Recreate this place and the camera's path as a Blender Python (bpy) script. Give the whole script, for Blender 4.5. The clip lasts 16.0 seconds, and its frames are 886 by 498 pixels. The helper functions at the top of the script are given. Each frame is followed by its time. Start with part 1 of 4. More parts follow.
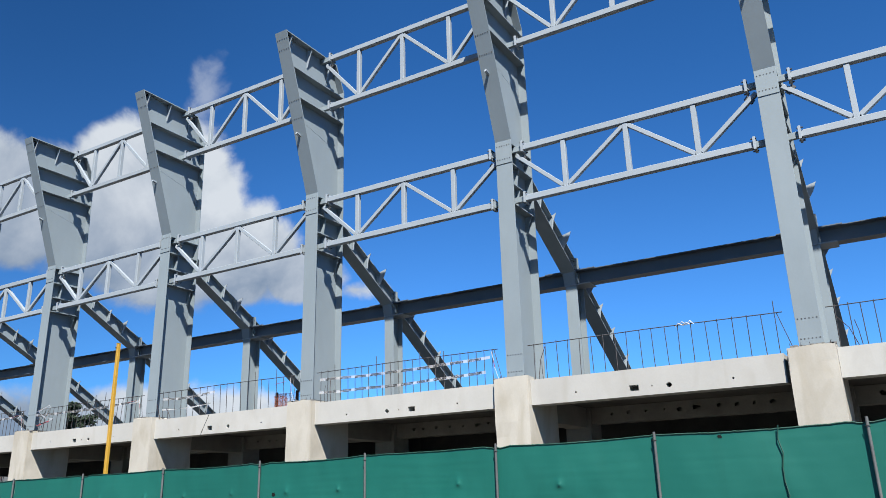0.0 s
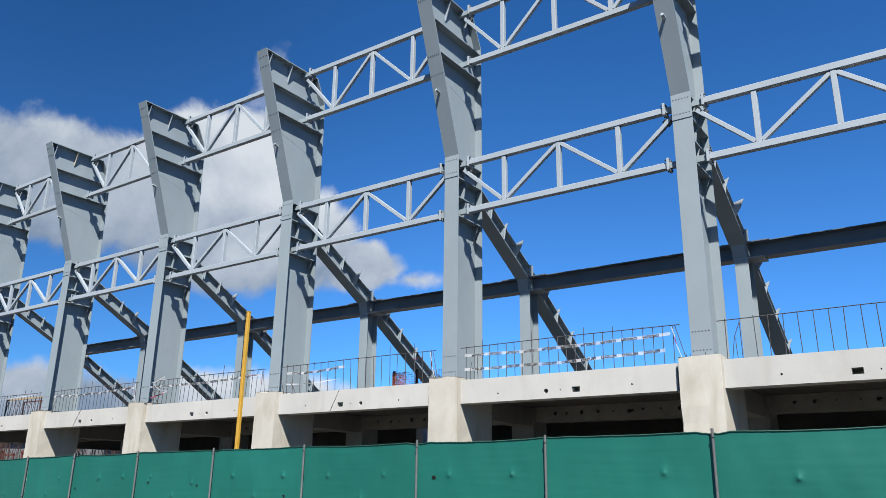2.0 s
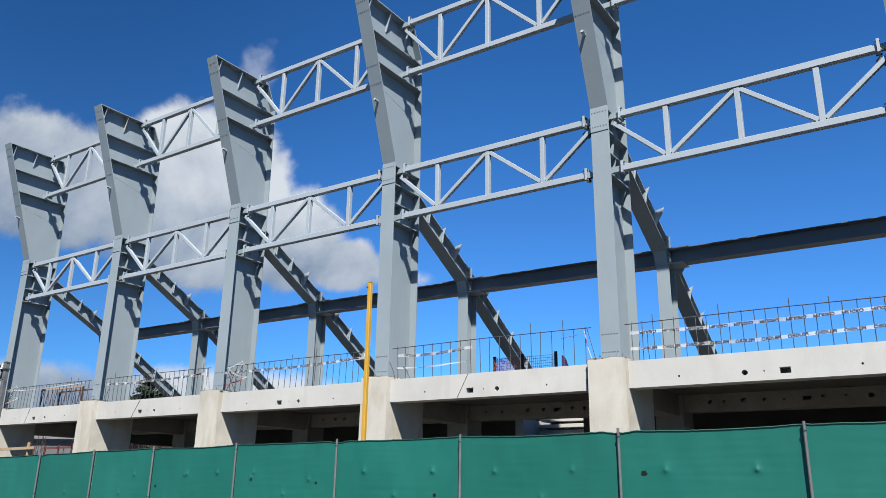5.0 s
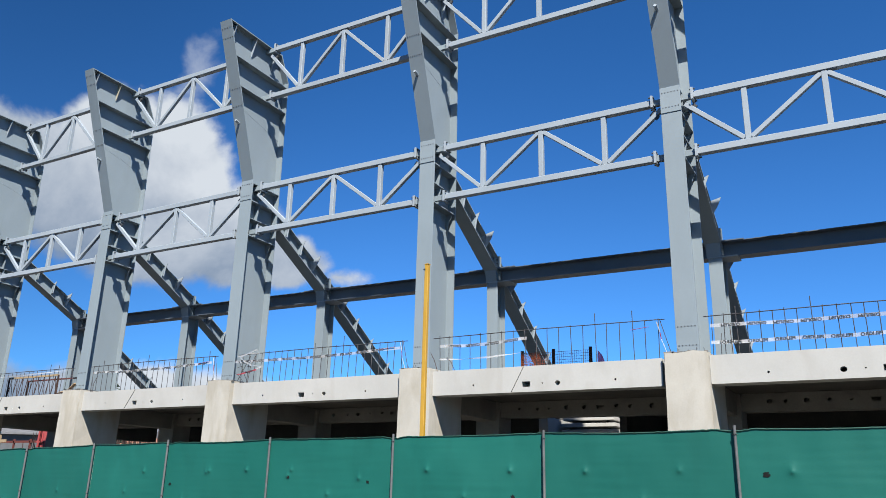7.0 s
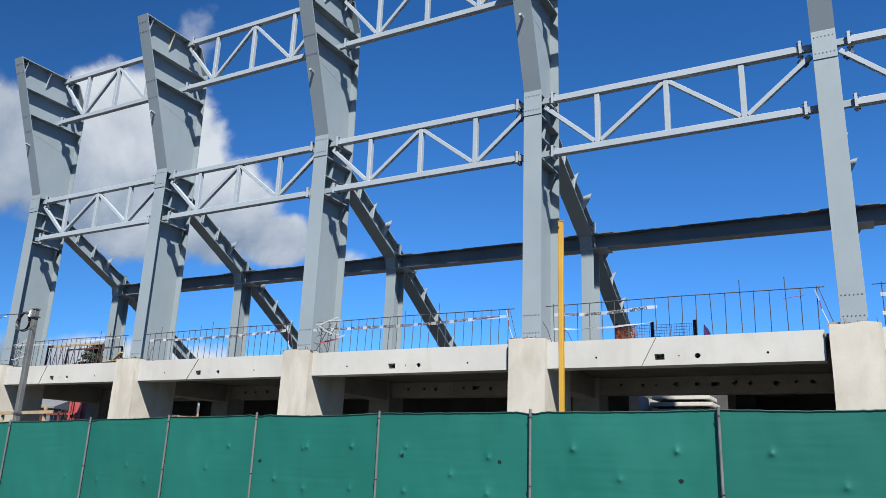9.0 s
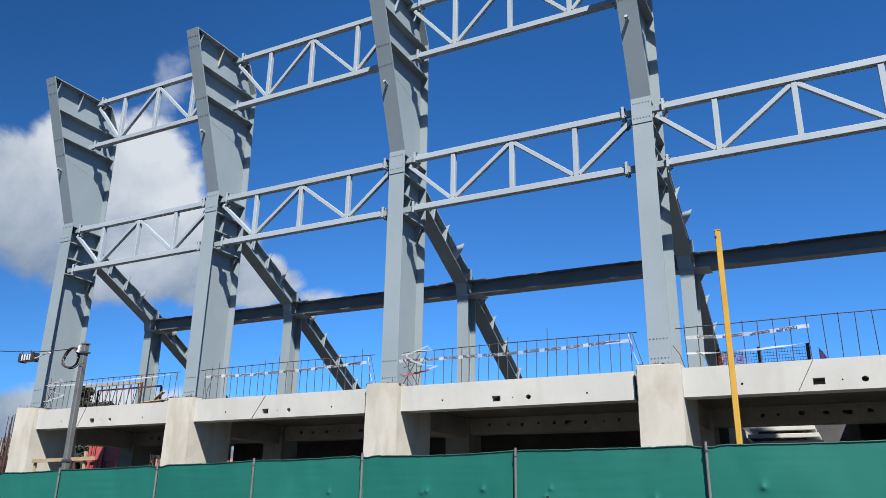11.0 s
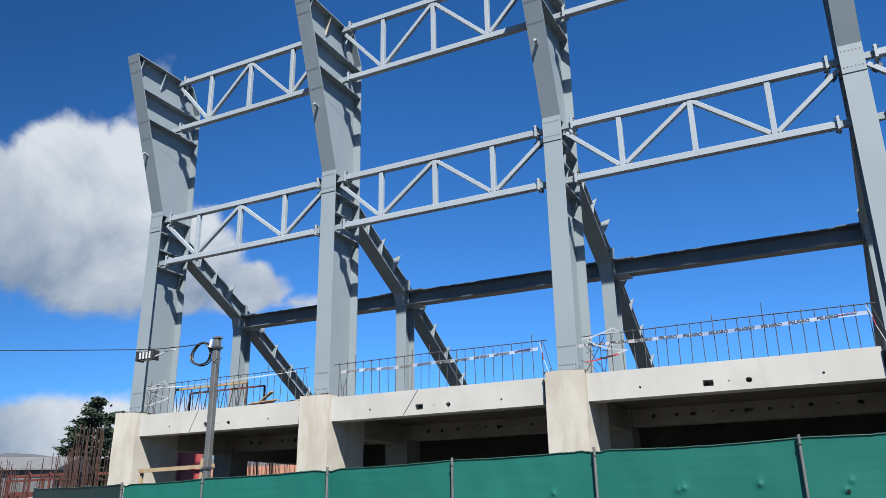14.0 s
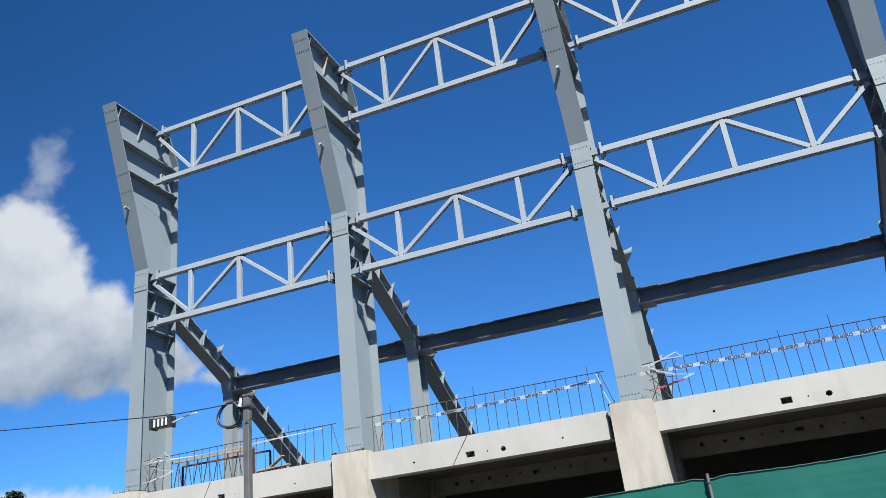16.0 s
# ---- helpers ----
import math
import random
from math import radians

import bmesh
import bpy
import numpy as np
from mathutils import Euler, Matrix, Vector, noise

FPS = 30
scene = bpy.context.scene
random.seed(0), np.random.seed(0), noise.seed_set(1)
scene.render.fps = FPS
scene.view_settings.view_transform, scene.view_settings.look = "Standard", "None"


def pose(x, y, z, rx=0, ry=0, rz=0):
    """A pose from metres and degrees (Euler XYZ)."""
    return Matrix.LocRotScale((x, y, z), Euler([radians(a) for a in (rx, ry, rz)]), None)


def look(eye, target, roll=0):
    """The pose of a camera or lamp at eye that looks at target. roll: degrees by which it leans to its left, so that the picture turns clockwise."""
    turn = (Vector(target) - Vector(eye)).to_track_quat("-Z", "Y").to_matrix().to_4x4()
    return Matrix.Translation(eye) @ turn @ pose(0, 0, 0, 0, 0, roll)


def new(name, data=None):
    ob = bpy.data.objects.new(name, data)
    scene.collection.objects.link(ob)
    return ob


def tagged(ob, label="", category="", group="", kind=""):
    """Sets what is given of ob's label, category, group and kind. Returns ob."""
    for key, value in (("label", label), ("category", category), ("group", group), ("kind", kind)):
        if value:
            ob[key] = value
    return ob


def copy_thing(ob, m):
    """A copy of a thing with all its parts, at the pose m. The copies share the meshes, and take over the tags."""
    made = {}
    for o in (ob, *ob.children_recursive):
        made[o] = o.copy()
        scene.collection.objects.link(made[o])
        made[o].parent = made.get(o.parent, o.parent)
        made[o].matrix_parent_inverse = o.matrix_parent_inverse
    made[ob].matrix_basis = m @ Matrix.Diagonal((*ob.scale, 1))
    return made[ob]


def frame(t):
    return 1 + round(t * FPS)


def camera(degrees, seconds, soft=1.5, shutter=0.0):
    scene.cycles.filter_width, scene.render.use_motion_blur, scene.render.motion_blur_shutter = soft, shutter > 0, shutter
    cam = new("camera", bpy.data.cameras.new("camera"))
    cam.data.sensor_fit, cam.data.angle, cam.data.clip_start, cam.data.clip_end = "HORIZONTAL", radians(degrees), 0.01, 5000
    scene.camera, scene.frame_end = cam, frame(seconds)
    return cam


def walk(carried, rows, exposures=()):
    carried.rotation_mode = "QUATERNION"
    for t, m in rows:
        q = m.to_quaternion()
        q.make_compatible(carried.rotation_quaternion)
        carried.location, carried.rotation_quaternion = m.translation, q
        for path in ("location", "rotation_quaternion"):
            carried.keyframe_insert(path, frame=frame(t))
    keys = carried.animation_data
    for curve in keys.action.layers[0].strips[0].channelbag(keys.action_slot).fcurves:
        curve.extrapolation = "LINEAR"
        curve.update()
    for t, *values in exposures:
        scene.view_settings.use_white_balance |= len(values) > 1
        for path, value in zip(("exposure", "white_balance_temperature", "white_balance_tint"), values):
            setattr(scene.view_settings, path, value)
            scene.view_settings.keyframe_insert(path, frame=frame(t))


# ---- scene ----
cam = camera(59.5, 16.0, soft=0.55)
PATH = [
    (0, (0.03, -0.235, 1.53), (-0.946, 1.4, 2.142), -1.5),
    (0.5, (-0.551, -0.08, 1.473), (-1.578, 1.516, 2.103), 1.0),
    (1, (-1.124, -0.119, 1.51), (-2.21, 1.443, 2.127), 1.6),
    (1.5, (-1.678, -0.094, 1.489), (-2.775, 1.468, 2.087), 1.6),
    (2, (-2.321, -0.026, 1.497), (-3.424, 1.534, 2.088), 0.8),
    (2.5, (-2.909, 0.008, 1.475), (-4.025, 1.56, 2.061), 0.4),
    (3, (-3.53, 0.037, 1.485), (-4.661, 1.57, 2.094), 1.9),
    (3.5, (-4.119, 0.054, 1.471), (-5.24, 1.589, 2.093), 3.3),
    (4, (-4.731, 0.048, 1.467), (-5.859, 1.587, 2.067), 3.5),
    (4.5, (-5.317, 0.081, 1.434), (-6.425, 1.639, 2.019), 1.9),
    (4.7, (-5.552, 0.088, 1.442), (-6.645, 1.657, 2.029), 1.4),
    (6.8, (-7.98, -0.015, 1.397), (-8.946, 1.633, 1.99), 1.3),
    (7, (-8.181, -0.025, 1.397), (-9.126, 1.634, 1.992), 1.4),
    (7.5, (-8.759, -0.023, 1.434), (-9.673, 1.645, 2.052), 1.3),
    (8, (-9.36, 0.006, 1.41), (-10.292, 1.663, 2.032), 2.1),
    (8.5, (-9.99, 0.104, 1.424), (-10.936, 1.76, 2.028), 2.9),
    (9, (-10.592, 0.17, 1.36), (-11.529, 1.849, 1.908), 2.2),
    (9.2, (-10.831, 0.247, 1.335), (-11.769, 1.93, 1.872), 1.8),
    (11.3, (-13.388, 0.277, 1.364), (-14.258, 1.95, 2.031), 1.1),
    (11.5, (-13.596, 0.266, 1.377), (-14.461, 1.941, 2.046), 2.5),
    (12, (-14.167, 0.262, 1.362), (-15.045, 1.93, 2.029), 3.4),
    (12.5, (-14.718, 0.282, 1.35), (-15.57, 1.968, 2.007), 1.9),
    (13, (-15.338, 0.295, 1.361), (-16.184, 1.989, 2.006), 1.3),
    (13.5, (-15.904, 0.229, 1.324), (-16.762, 1.926, 1.943), 0.2),
    (14, (-16.53, 0.173, 1.375), (-17.376, 1.865, 2.023), -0.9),
    (14.5, (-17.105, 0.158, 1.373), (-17.935, 1.845, 2.056), -0.6),
    (15, (-17.692, 0.169, 1.364), (-18.508, 1.868, 2.034), -0.6),
    (15.5, (-18.206, 0.099, 1.347), (-18.925, 1.83, 2.045), -2.4),
    (16, (-18.748, 0.016, 1.361), (-19.364, 1.752, 2.138), -6.8),
]
walk(cam, [(t, look(eye, target, roll)) for t, eye, target, roll in PATH], ((0, 1.47), (16, 1.47)))

# ---------- world, sun, exposure ----------
SUN = Vector((0.50, -0.63, 1.0)).normalized()
world = bpy.data.worlds.new("sky")
scene.world = world
world.use_nodes = True
wn, wl = world.node_tree.nodes, world.node_tree.links
wn.clear()


def wnode(kind, **sets):
    n = wn.new(kind)
    for k, v in sets.items():
        n.inputs[k].default_value = v
    return n


def wmath(op, a, b=None, c=None):
    n = wn.new("ShaderNodeMath")
    n.operation = op
    for i, v in enumerate((a, b, c)):
        if v is None:
            continue
        if isinstance(v, (int, float)):
            n.inputs[i].default_value = v
        else:
            wl.new(v, n.inputs[i])
    return n.outputs[0]


sky = wn.new("ShaderNodeTexSky")
sky.sky_type = "NISHITA"
sky.sun_disc = False
sky.sun_elevation = math.asin(SUN.z)
sky.sun_rotation = math.atan2(SUN.x, SUN.y)
sky.altitude = 1500.0
sky.air_density = 1.0
sky.dust_density = 0.0
sky.ozone_density = 3.0
SKY_HIGH, SKY_LOW = (0.235, 0.68, 1.11, 1), (0.36, 0.83, 1.31, 1)
tint = wn.new("ShaderNodeMix")
tint.data_type, tint.blend_type = "RGBA", "MULTIPLY"
tint.inputs["Factor"].default_value = 1.0
wl.new(sky.outputs[0], tint.inputs["A"])
# clouds: soft masses by direction, broken up with noise
coord = wn.new("ShaderNodeTexCoord")
sep = wn.new("ShaderNodeSeparateXYZ")
wl.new(coord.outputs["Generated"], sep.inputs[0])
azim = wmath("ARCTAN2", wmath("MULTIPLY", sep.outputs[0], -1.0), sep.outputs[1])
elev = wmath("ARCSINE", sep.outputs[2])
# paler towards the horizon
height = wn.new("ShaderNodeMapRange")
height.interpolation_type = "SMOOTHSTEP"
height.inputs["From Min"].default_value, height.inputs["From Max"].default_value = radians(8), radians(36)
wl.new(elev, height.inputs["Value"])
air = wn.new("ShaderNodeMix")
air.data_type = "RGBA"
air.inputs["A"].default_value, air.inputs["B"].default_value = SKY_LOW, SKY_HIGH
wl.new(height.outputs[0], air.inputs["Factor"])
deep = wn.new("ShaderNodeMapRange")
deep.interpolation_type = "SMOOTHSTEP"
deep.inputs["From Min"].default_value, deep.inputs["From Max"].default_value = radians(30), radians(66)
deep.inputs["To Min"].default_value, deep.inputs["To Max"].default_value = 1.0, 0.70
wl.new(azim, deep.inputs["Value"])
shade = wn.new("ShaderNodeVectorMath")
shade.operation = "SCALE"
wl.new(air.outputs["Result"], shade.inputs[0])
wl.new(deep.outputs[0], shade.inputs["Scale"])
wl.new(shade.outputs[0], tint.inputs["B"])
puff = wnode("ShaderNodeTexNoise", Scale=5.5, Detail=9.0, Roughness=0.58, Distortion=0.35)
wl.new(coord.outputs["Generated"], puff.inputs["Vector"])
puff2 = wnode("ShaderNodeTexNoise", Scale=16.0, Detail=6.0, Roughness=0.55, Distortion=0.2)
wl.new(coord.outputs["Generated"], puff2.inputs["Vector"])
BLOBS = [(63, 19.4, 10, 4.8, 1.0), (54.3, 21.3, 5.0, 4.8, 1.0), (50.1, 21.4, 3.9, 5.0, 1.0), (46.0, 17.0, 4.8, 3.7, 1.0), (42.0, 15.8, 4.0, 2.0, 1.0), (52, 16.9, 9, 3.9, 1.0), (37.6, 14.9, 3.0, 1.0, 0.45), (62, 4.4, 26, 3.5, 1.0), (90, 6, 20, 5, 1.0), (74, 19, 9, 4.6, 1.0)]
total = None
for a, e, ra, re, w in BLOBS:
    u = wmath("DIVIDE", wmath("SUBTRACT", azim, radians(a)), radians(ra))
    v = wmath("DIVIDE", wmath("SUBTRACT", elev, radians(e)), radians(re))
    d = wmath("SQRT", wmath("ADD", wmath("MULTIPLY", u, u), wmath("MULTIPLY", v, v)))
    m = wmath("MULTIPLY", wmath("MAXIMUM", wmath("SUBTRACT", 1.45, d), 0.0), w)
    total = m if total is None else wmath("MAXIMUM", total, m)
shape = wmath("ADD", total, wmath("ADD", wmath("MULTIPLY", wmath("SUBTRACT", puff.outputs[0], 0.5), 1.15), wmath("MULTIPLY", wmath("SUBTRACT", puff2.outputs[0], 0.5), 0.8)))
cover = wn.new("ShaderNodeMapRange")
cover.interpolation_type = "SMOOTHSTEP"
cover.inputs["From Min"].default_value = 0.36
cover.inputs["From Max"].default_value = 0.68
wl.new(shape, cover.inputs["Value"])
gate = wmath("MULTIPLY", cover.outputs[0], wmath("MINIMUM", wmath("MULTIPLY", total, 4.0), 0.97))
# a thin veil rising from the right shoulder of the cloud
veil_u = wmath("DIVIDE", wmath("ADD", wmath("SUBTRACT", azim, radians(49.6)), wmath("MULTIPLY", wmath("SUBTRACT", elev, radians(28)), 0.35)), radians(2.0))
veil_v = wmath("DIVIDE", wmath("SUBTRACT", elev, radians(28.2)), radians(3.6))
veil_d = wmath("SQRT", wmath("ADD", wmath("MULTIPLY", veil_u, veil_u), wmath("MULTIPLY", veil_v, veil_v)))
veil = wn.new("ShaderNodeMapRange")
veil.interpolation_type = "SMOOTHSTEP"
veil.inputs["From Max"].default_value, veil.inputs["To Max"].default_value = 0.8, 0.42
wl.new(wmath("ADD", wmath("SUBTRACT", 0.85, veil_d), wmath("MULTIPLY", wmath("SUBTRACT", puff2.outputs[0], 0.5), 2.6)), veil.inputs["Value"])
gate = wmath("MAXIMUM", gate, wmath("MULTIPLY", veil.outputs[0], wmath("LESS_THAN", veil_d, 1.5)))
cshade = wn.new("ShaderNodeValToRGB")
cshade.color_ramp.elements[0].position, cshade.color_ramp.elements[0].color = 0.14, (1.7, 2.25, 3.1, 1)
cshade.color_ramp.elements[1].position, cshade.color_ramp.elements[1].color = 0.78, (5.1, 5.45, 5.85, 1)
# cloud bases are greyer than their sunlit tops, for the high mass and for the low bank
is_low = wmath("LESS_THAN", elev, radians(9.5))
lift_high = wmath("MULTIPLY", wmath("SUBTRACT", elev, radians(18.5)), 2.6)
lift_low = wmath("MULTIPLY", wmath("SUBTRACT", elev, radians(5.9)), 6.5)
sideways = wmath("MULTIPLY", wmath("SUBTRACT", azim, radians(51)), -0.55)
lift_high = wmath("ADD", lift_high, sideways)
lift = wmath("ADD", wmath("MULTIPLY", is_low, lift_low), wmath("MULTIPLY", wmath("SUBTRACT", 1.0, is_low), lift_high))
wl.new(wmath("ADD", wmath("ADD", wmath("MULTIPLY_ADD", puff.outputs[0], 1.6, -0.62), wmath("MULTIPLY", puff2.outputs[0], 0.55)), lift), cshade.inputs[0])
skymix = wn.new("ShaderNodeMix")
skymix.data_type = "RGBA"
wl.new(gate, skymix.inputs["Factor"])
wl.new(tint.outputs["Result"], skymix.inputs["A"])
wl.new(cshade.outputs[0], skymix.inputs["B"])
back = wn.new("ShaderNodeBackground")
back.inputs["Strength"].default_value = 0.050
wl.new(skymix.outputs["Result"], back.inputs["Color"])
wl.new(back.outputs[0], wn.new("ShaderNodeOutputWorld").inputs[0])

sun_data = bpy.data.lights.new("sun", "SUN")
sun_data.energy, sun_data.angle, sun_data.color = 5.0, radians(0.5), (1.0, 0.955, 0.885)
sun = new("sun", sun_data)
sun.matrix_world = look(SUN * 60, (0, 0, 0))


# ---------- materials ----------
def material(name, low, high, rough=0.6, metal=0.0, scale=3.0, fine=60.0, bump=0.15, spread=0.08, streak=0.0, stain=None, spec=0.5):
    """Two-scale mottled paint, stone or metal; streak stretches the stains downwards."""
    m = bpy.data.materials.new(name)
    m.use_nodes = True
    n, l = m.node_tree.nodes, m.node_tree.links
    bsdf = n["Principled BSDF"]
    pos = n.new("ShaderNodeNewGeometry")
    info = n.new("ShaderNodeObjectInfo")
    mp = n.new("ShaderNodeMapping")
    mp.inputs["Scale"].default_value = (1, 1, 1.0 - 0.85 * streak)
    l.new(pos.outputs["Position"], mp.inputs["Vector"])
    a = n.new("ShaderNodeTexNoise")
    a.inputs["Scale"].default_value, a.inputs["Detail"].default_value, a.inputs["Roughness"].default_value = scale, 8, 0.62
    l.new(mp.outputs[0], a.inputs["Vector"])
    b = n.new("ShaderNodeTexNoise")
    b.inputs["Scale"].default_value, b.inputs["Detail"].default_value = fine, 4
    l.new(pos.outputs["Position"], b.inputs["Vector"])
    ramp = n.new("ShaderNodeValToRGB")
    ramp.color_ramp.elements[0].position, ramp.color_ramp.elements[0].color = 0.3, (*low, 1)
    ramp.color_ramp.elements[1].position, ramp.color_ramp.elements[1].color = 0.7, (*high, 1)
    mixv = n.new("ShaderNodeMath")
    mixv.operation = "MULTIPLY_ADD"
    mixv.inputs[1].default_value = 0.2
    l.new(b.outputs[0], mixv.inputs[0])
    shift = n.new("ShaderNodeMath")
    shift.operation = "MULTIPLY"
    shift.inputs[1].default_value = 0.8
    l.new(a.outputs[0], shift.inputs[0])
    l.new(shift.outputs[0], mixv.inputs[2])
    l.new(mixv.outputs[0], ramp.inputs[0])
    out = ramp.outputs[0]
    if stain:
        c = n.new("ShaderNodeTexNoise")
        c.inputs["Scale"].default_value, c.inputs["Detail"].default_value, c.inputs["Distortion"].default_value = 1.7, 6, 0.6
        mp2 = n.new("ShaderNodeMapping")
        mp2.inputs["Scale"].default_value, mp2.inputs["Location"].default_value = (1.6, 1.6, 0.5), (3.1, 0.7, 9.2)
        l.new(pos.outputs["Position"], mp2.inputs["Vector"])
        l.new(mp2.outputs[0], c.inputs["Vector"])
        cr = n.new("ShaderNodeMapRange")
        cr.inputs["From Min"].default_value, cr.inputs["From Max"].default_value, cr.inputs["To Max"].default_value = 0.5, 0.72, stain[3]
        l.new(c.outputs[0], cr.inputs["Value"])
        mx = n.new("ShaderNodeMix")
        mx.data_type = "RGBA"
        l.new(cr.outputs[0], mx.inputs["Factor"])
        l.new(out, mx.inputs["A"])
        mx.inputs["B"].default_value = (*stain[:3], 1)
        out = mx.outputs["Result"]
    hv = n.new("ShaderNodeHueSaturation")
    vr = n.new("ShaderNodeMapRange")
    vr.inputs["To Min"].default_value, vr.inputs["To Max"].default_value = 1 - spread, 1 + spread
    l.new(info.outputs["Random"], vr.inputs["Value"])
    l.new(vr.outputs[0], hv.inputs["Value"])
    l.new(out, hv.inputs["Color"])
    l.new(hv.outputs[0], bsdf.inputs["Base Color"])
    rr = n.new("ShaderNodeMapRange")
    rr.inputs["To Min"].default_value, rr.inputs["To Max"].default_value = max(0.05, rough - 0.12), min(1, rough + 0.12)
    l.new(a.outputs[0], rr.inputs["Value"])
    l.new(rr.outputs[0], bsdf.inputs["Roughness"])
    bsdf.inputs["Metallic"].default_value = metal
    bsdf.inputs["Specular IOR Level"].default_value = spec
    bp = n.new("ShaderNodeBump")
    bp.inputs["Strength"].default_value, bp.inputs["Distance"].default_value = bump, 0.02
    l.new(mixv.outputs[0], bp.inputs["Height"])
    l.new(bp.outputs[0], bsdf.inputs["Normal"])
    return m


STEEL = material("grey_painted_steel", (0.1427, 0.1742, 0.1931), (0.1698, 0.2050, 0.2262), 0.55, scale=0.9, fine=35, bump=0.04, spread=0.03, streak=0.4, stain=(0.1427, 0.1711, 0.1862, 0.35), spec=0.3)
STEEL_LIGHT = material("pale_painted_steel", (0.1915, 0.2213, 0.2480), (0.2184, 0.2499, 0.2785), 0.5, spec=0.3, scale=1.2, fine=40, bump=0.03, spread=0.03)
# darker copy of the grey steel: flange shade put into the colour
SHADED_STEEL = material("grey_steel_in_shade", (0.0565, 0.0708, 0.0896), (0.0744, 0.0914, 0.1120), 0.5, scale=0.9, fine=35, bump=0.04, spread=0.04, stain=(0.0536, 0.0657, 0.0805, 0.4))
BOLT = material("dark_bolt_steel", (0.0420, 0.0450, 0.0480), (0.0780, 0.0810, 0.0840), 0.5, 0.4, bump=0.05)
PRIMER = material("cream_primer_patch", (0.2380, 0.2142, 0.1568), (0.2667, 0.2380, 0.1806), 0.6, bump=0.05)
CONCRETE = material("cast_concrete", (0.275, 0.260, 0.226), (0.355, 0.340, 0.302), 0.88, scale=2.2, fine=45, bump=0.1, spread=0.05, streak=0.6, stain=(0.225, 0.202, 0.155, 0.6), spec=0.2)
BEAM = material("plastered_concrete", (0.2800, 0.2779, 0.2625), (0.3325, 0.3290, 0.3115), 0.88, scale=1.3, fine=40, bump=0.08, spread=0.03, streak=0.2, stain=(0.2520, 0.2415, 0.2135, 0.5), spec=0.2)
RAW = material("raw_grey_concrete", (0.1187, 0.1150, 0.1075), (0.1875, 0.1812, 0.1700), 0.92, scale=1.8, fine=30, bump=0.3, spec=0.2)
# concrete darkened so the slab bounces little sunlight up onto the steel
LOW_BOUNCE_SLAB = material("low_bounce_slab", (0.05, 0.048, 0.045), (0.095, 0.09, 0.082), 0.9, scale=1.2, fine=30, bump=0.2, spec=0.15)
# near-black so the back of the undercroft reads as deep shade
SHADE_WALL = material("shade_dark_wall", (0.045, 0.045, 0.047), (0.08, 0.078, 0.075), 0.95, scale=1.5, fine=25, bump=0.3, spec=0.1)
HOLLOW = material("unlit_pocket", (0.006, 0.006, 0.006), (0.012, 0.012, 0.012), 0.95, bump=0.1, spec=0.1)
CLOTH = material("green_shade_cloth", (0.0054, 0.0707, 0.0564), (0.0080, 0.0865, 0.0690), 0.5, scale=0.8, fine=90, bump=0.12, spread=0.06, stain=(0.0054, 0.0634, 0.0502, 0.4), spec=0.22)
CLOTH_DARK = material("darker_green_cloth", (0.0014, 0.0154, 0.0126), (0.0021, 0.0224, 0.0182), 0.6, scale=0.9, fine=90, bump=0.12, spread=0.05, spec=0.3)
HEM = material("dark_green_hem", (0.0014, 0.0287, 0.0189), (0.0021, 0.0427, 0.0287), 0.6, bump=0.1)
PIPE = material("galvanised_pipe", (0.0595, 0.0630, 0.0630), (0.0980, 0.1015, 0.1015), 0.5, 0.1, scale=4, fine=50, bump=0.08)
YELLOW = material("yellow_enamel", (0.2800, 0.1575, 0.0140), (0.3290, 0.1960, 0.0245), 0.45, scale=3, fine=40, bump=0.06)
REBAR = material("rusty_rebar", (0.0207, 0.0106, 0.0084), (0.0459, 0.0196, 0.0134), 0.85, 0.2, scale=8, fine=80, bump=0.3)
REBAR_DARK = material("dark_rebar", (0.0245, 0.0245, 0.0280), (0.0490, 0.0455, 0.0455), 0.7, 0.3, scale=8, fine=80, bump=0.2)
RED = material("red_oxide_steel", (0.0619, 0.0141, 0.0100), (0.0992, 0.0232, 0.0155), 0.7, scale=4, fine=50, bump=0.1)
ORANGE = material("orange_plastic_net", (0.1714, 0.0342, 0.0097), (0.1958, 0.0490, 0.0173), 0.6, bump=0.05)
TAPE = material("white_plastic_tape", (0.3640, 0.3640, 0.3710), (0.4340, 0.4340, 0.4410), 0.4, scale=6, bump=0.1)
FILM = material("thin_white_tape_film", (0.3640, 0.3640, 0.3710), (0.4340, 0.4340, 0.4410), 0.4, scale=6, bump=0.1)
FILM.node_tree.nodes["Principled BSDF"].inputs["Alpha"].default_value = 0.40
INK = material("black_print", (0.02, 0.02, 0.02), (0.03, 0.03, 0.03), 0.5, bump=0.02)
RUBBER = material("black_cable_rubber", (0.012, 0.012, 0.013), (0.025, 0.025, 0.027), 0.45, bump=0.05)
WOOD = material("raw_pine_board", (0.2002, 0.1428, 0.0812), (0.2758, 0.2093, 0.1288), 0.8, scale=6, fine=60, bump=0.2)
SOIL = material("dusty_ground", (0.055, 0.051, 0.046), (0.09, 0.084, 0.076), 0.95, scale=0.6, fine=12, bump=0.5, spec=0.1)
# pale warm reflector colour for the hidden floor
BOUNCE_FLOOR = material("pale_bounce_floor", (0.15, 0.142, 0.128), (0.21, 0.20, 0.182), 0.95, scale=0.8, fine=25, bump=0.2, spec=0.1)
ROAD = material("worn_asphalt", (0.031, 0.031, 0.031), (0.048, 0.047, 0.046), 0.9, scale=0.9, fine=60, bump=0.3, spec=0.2)
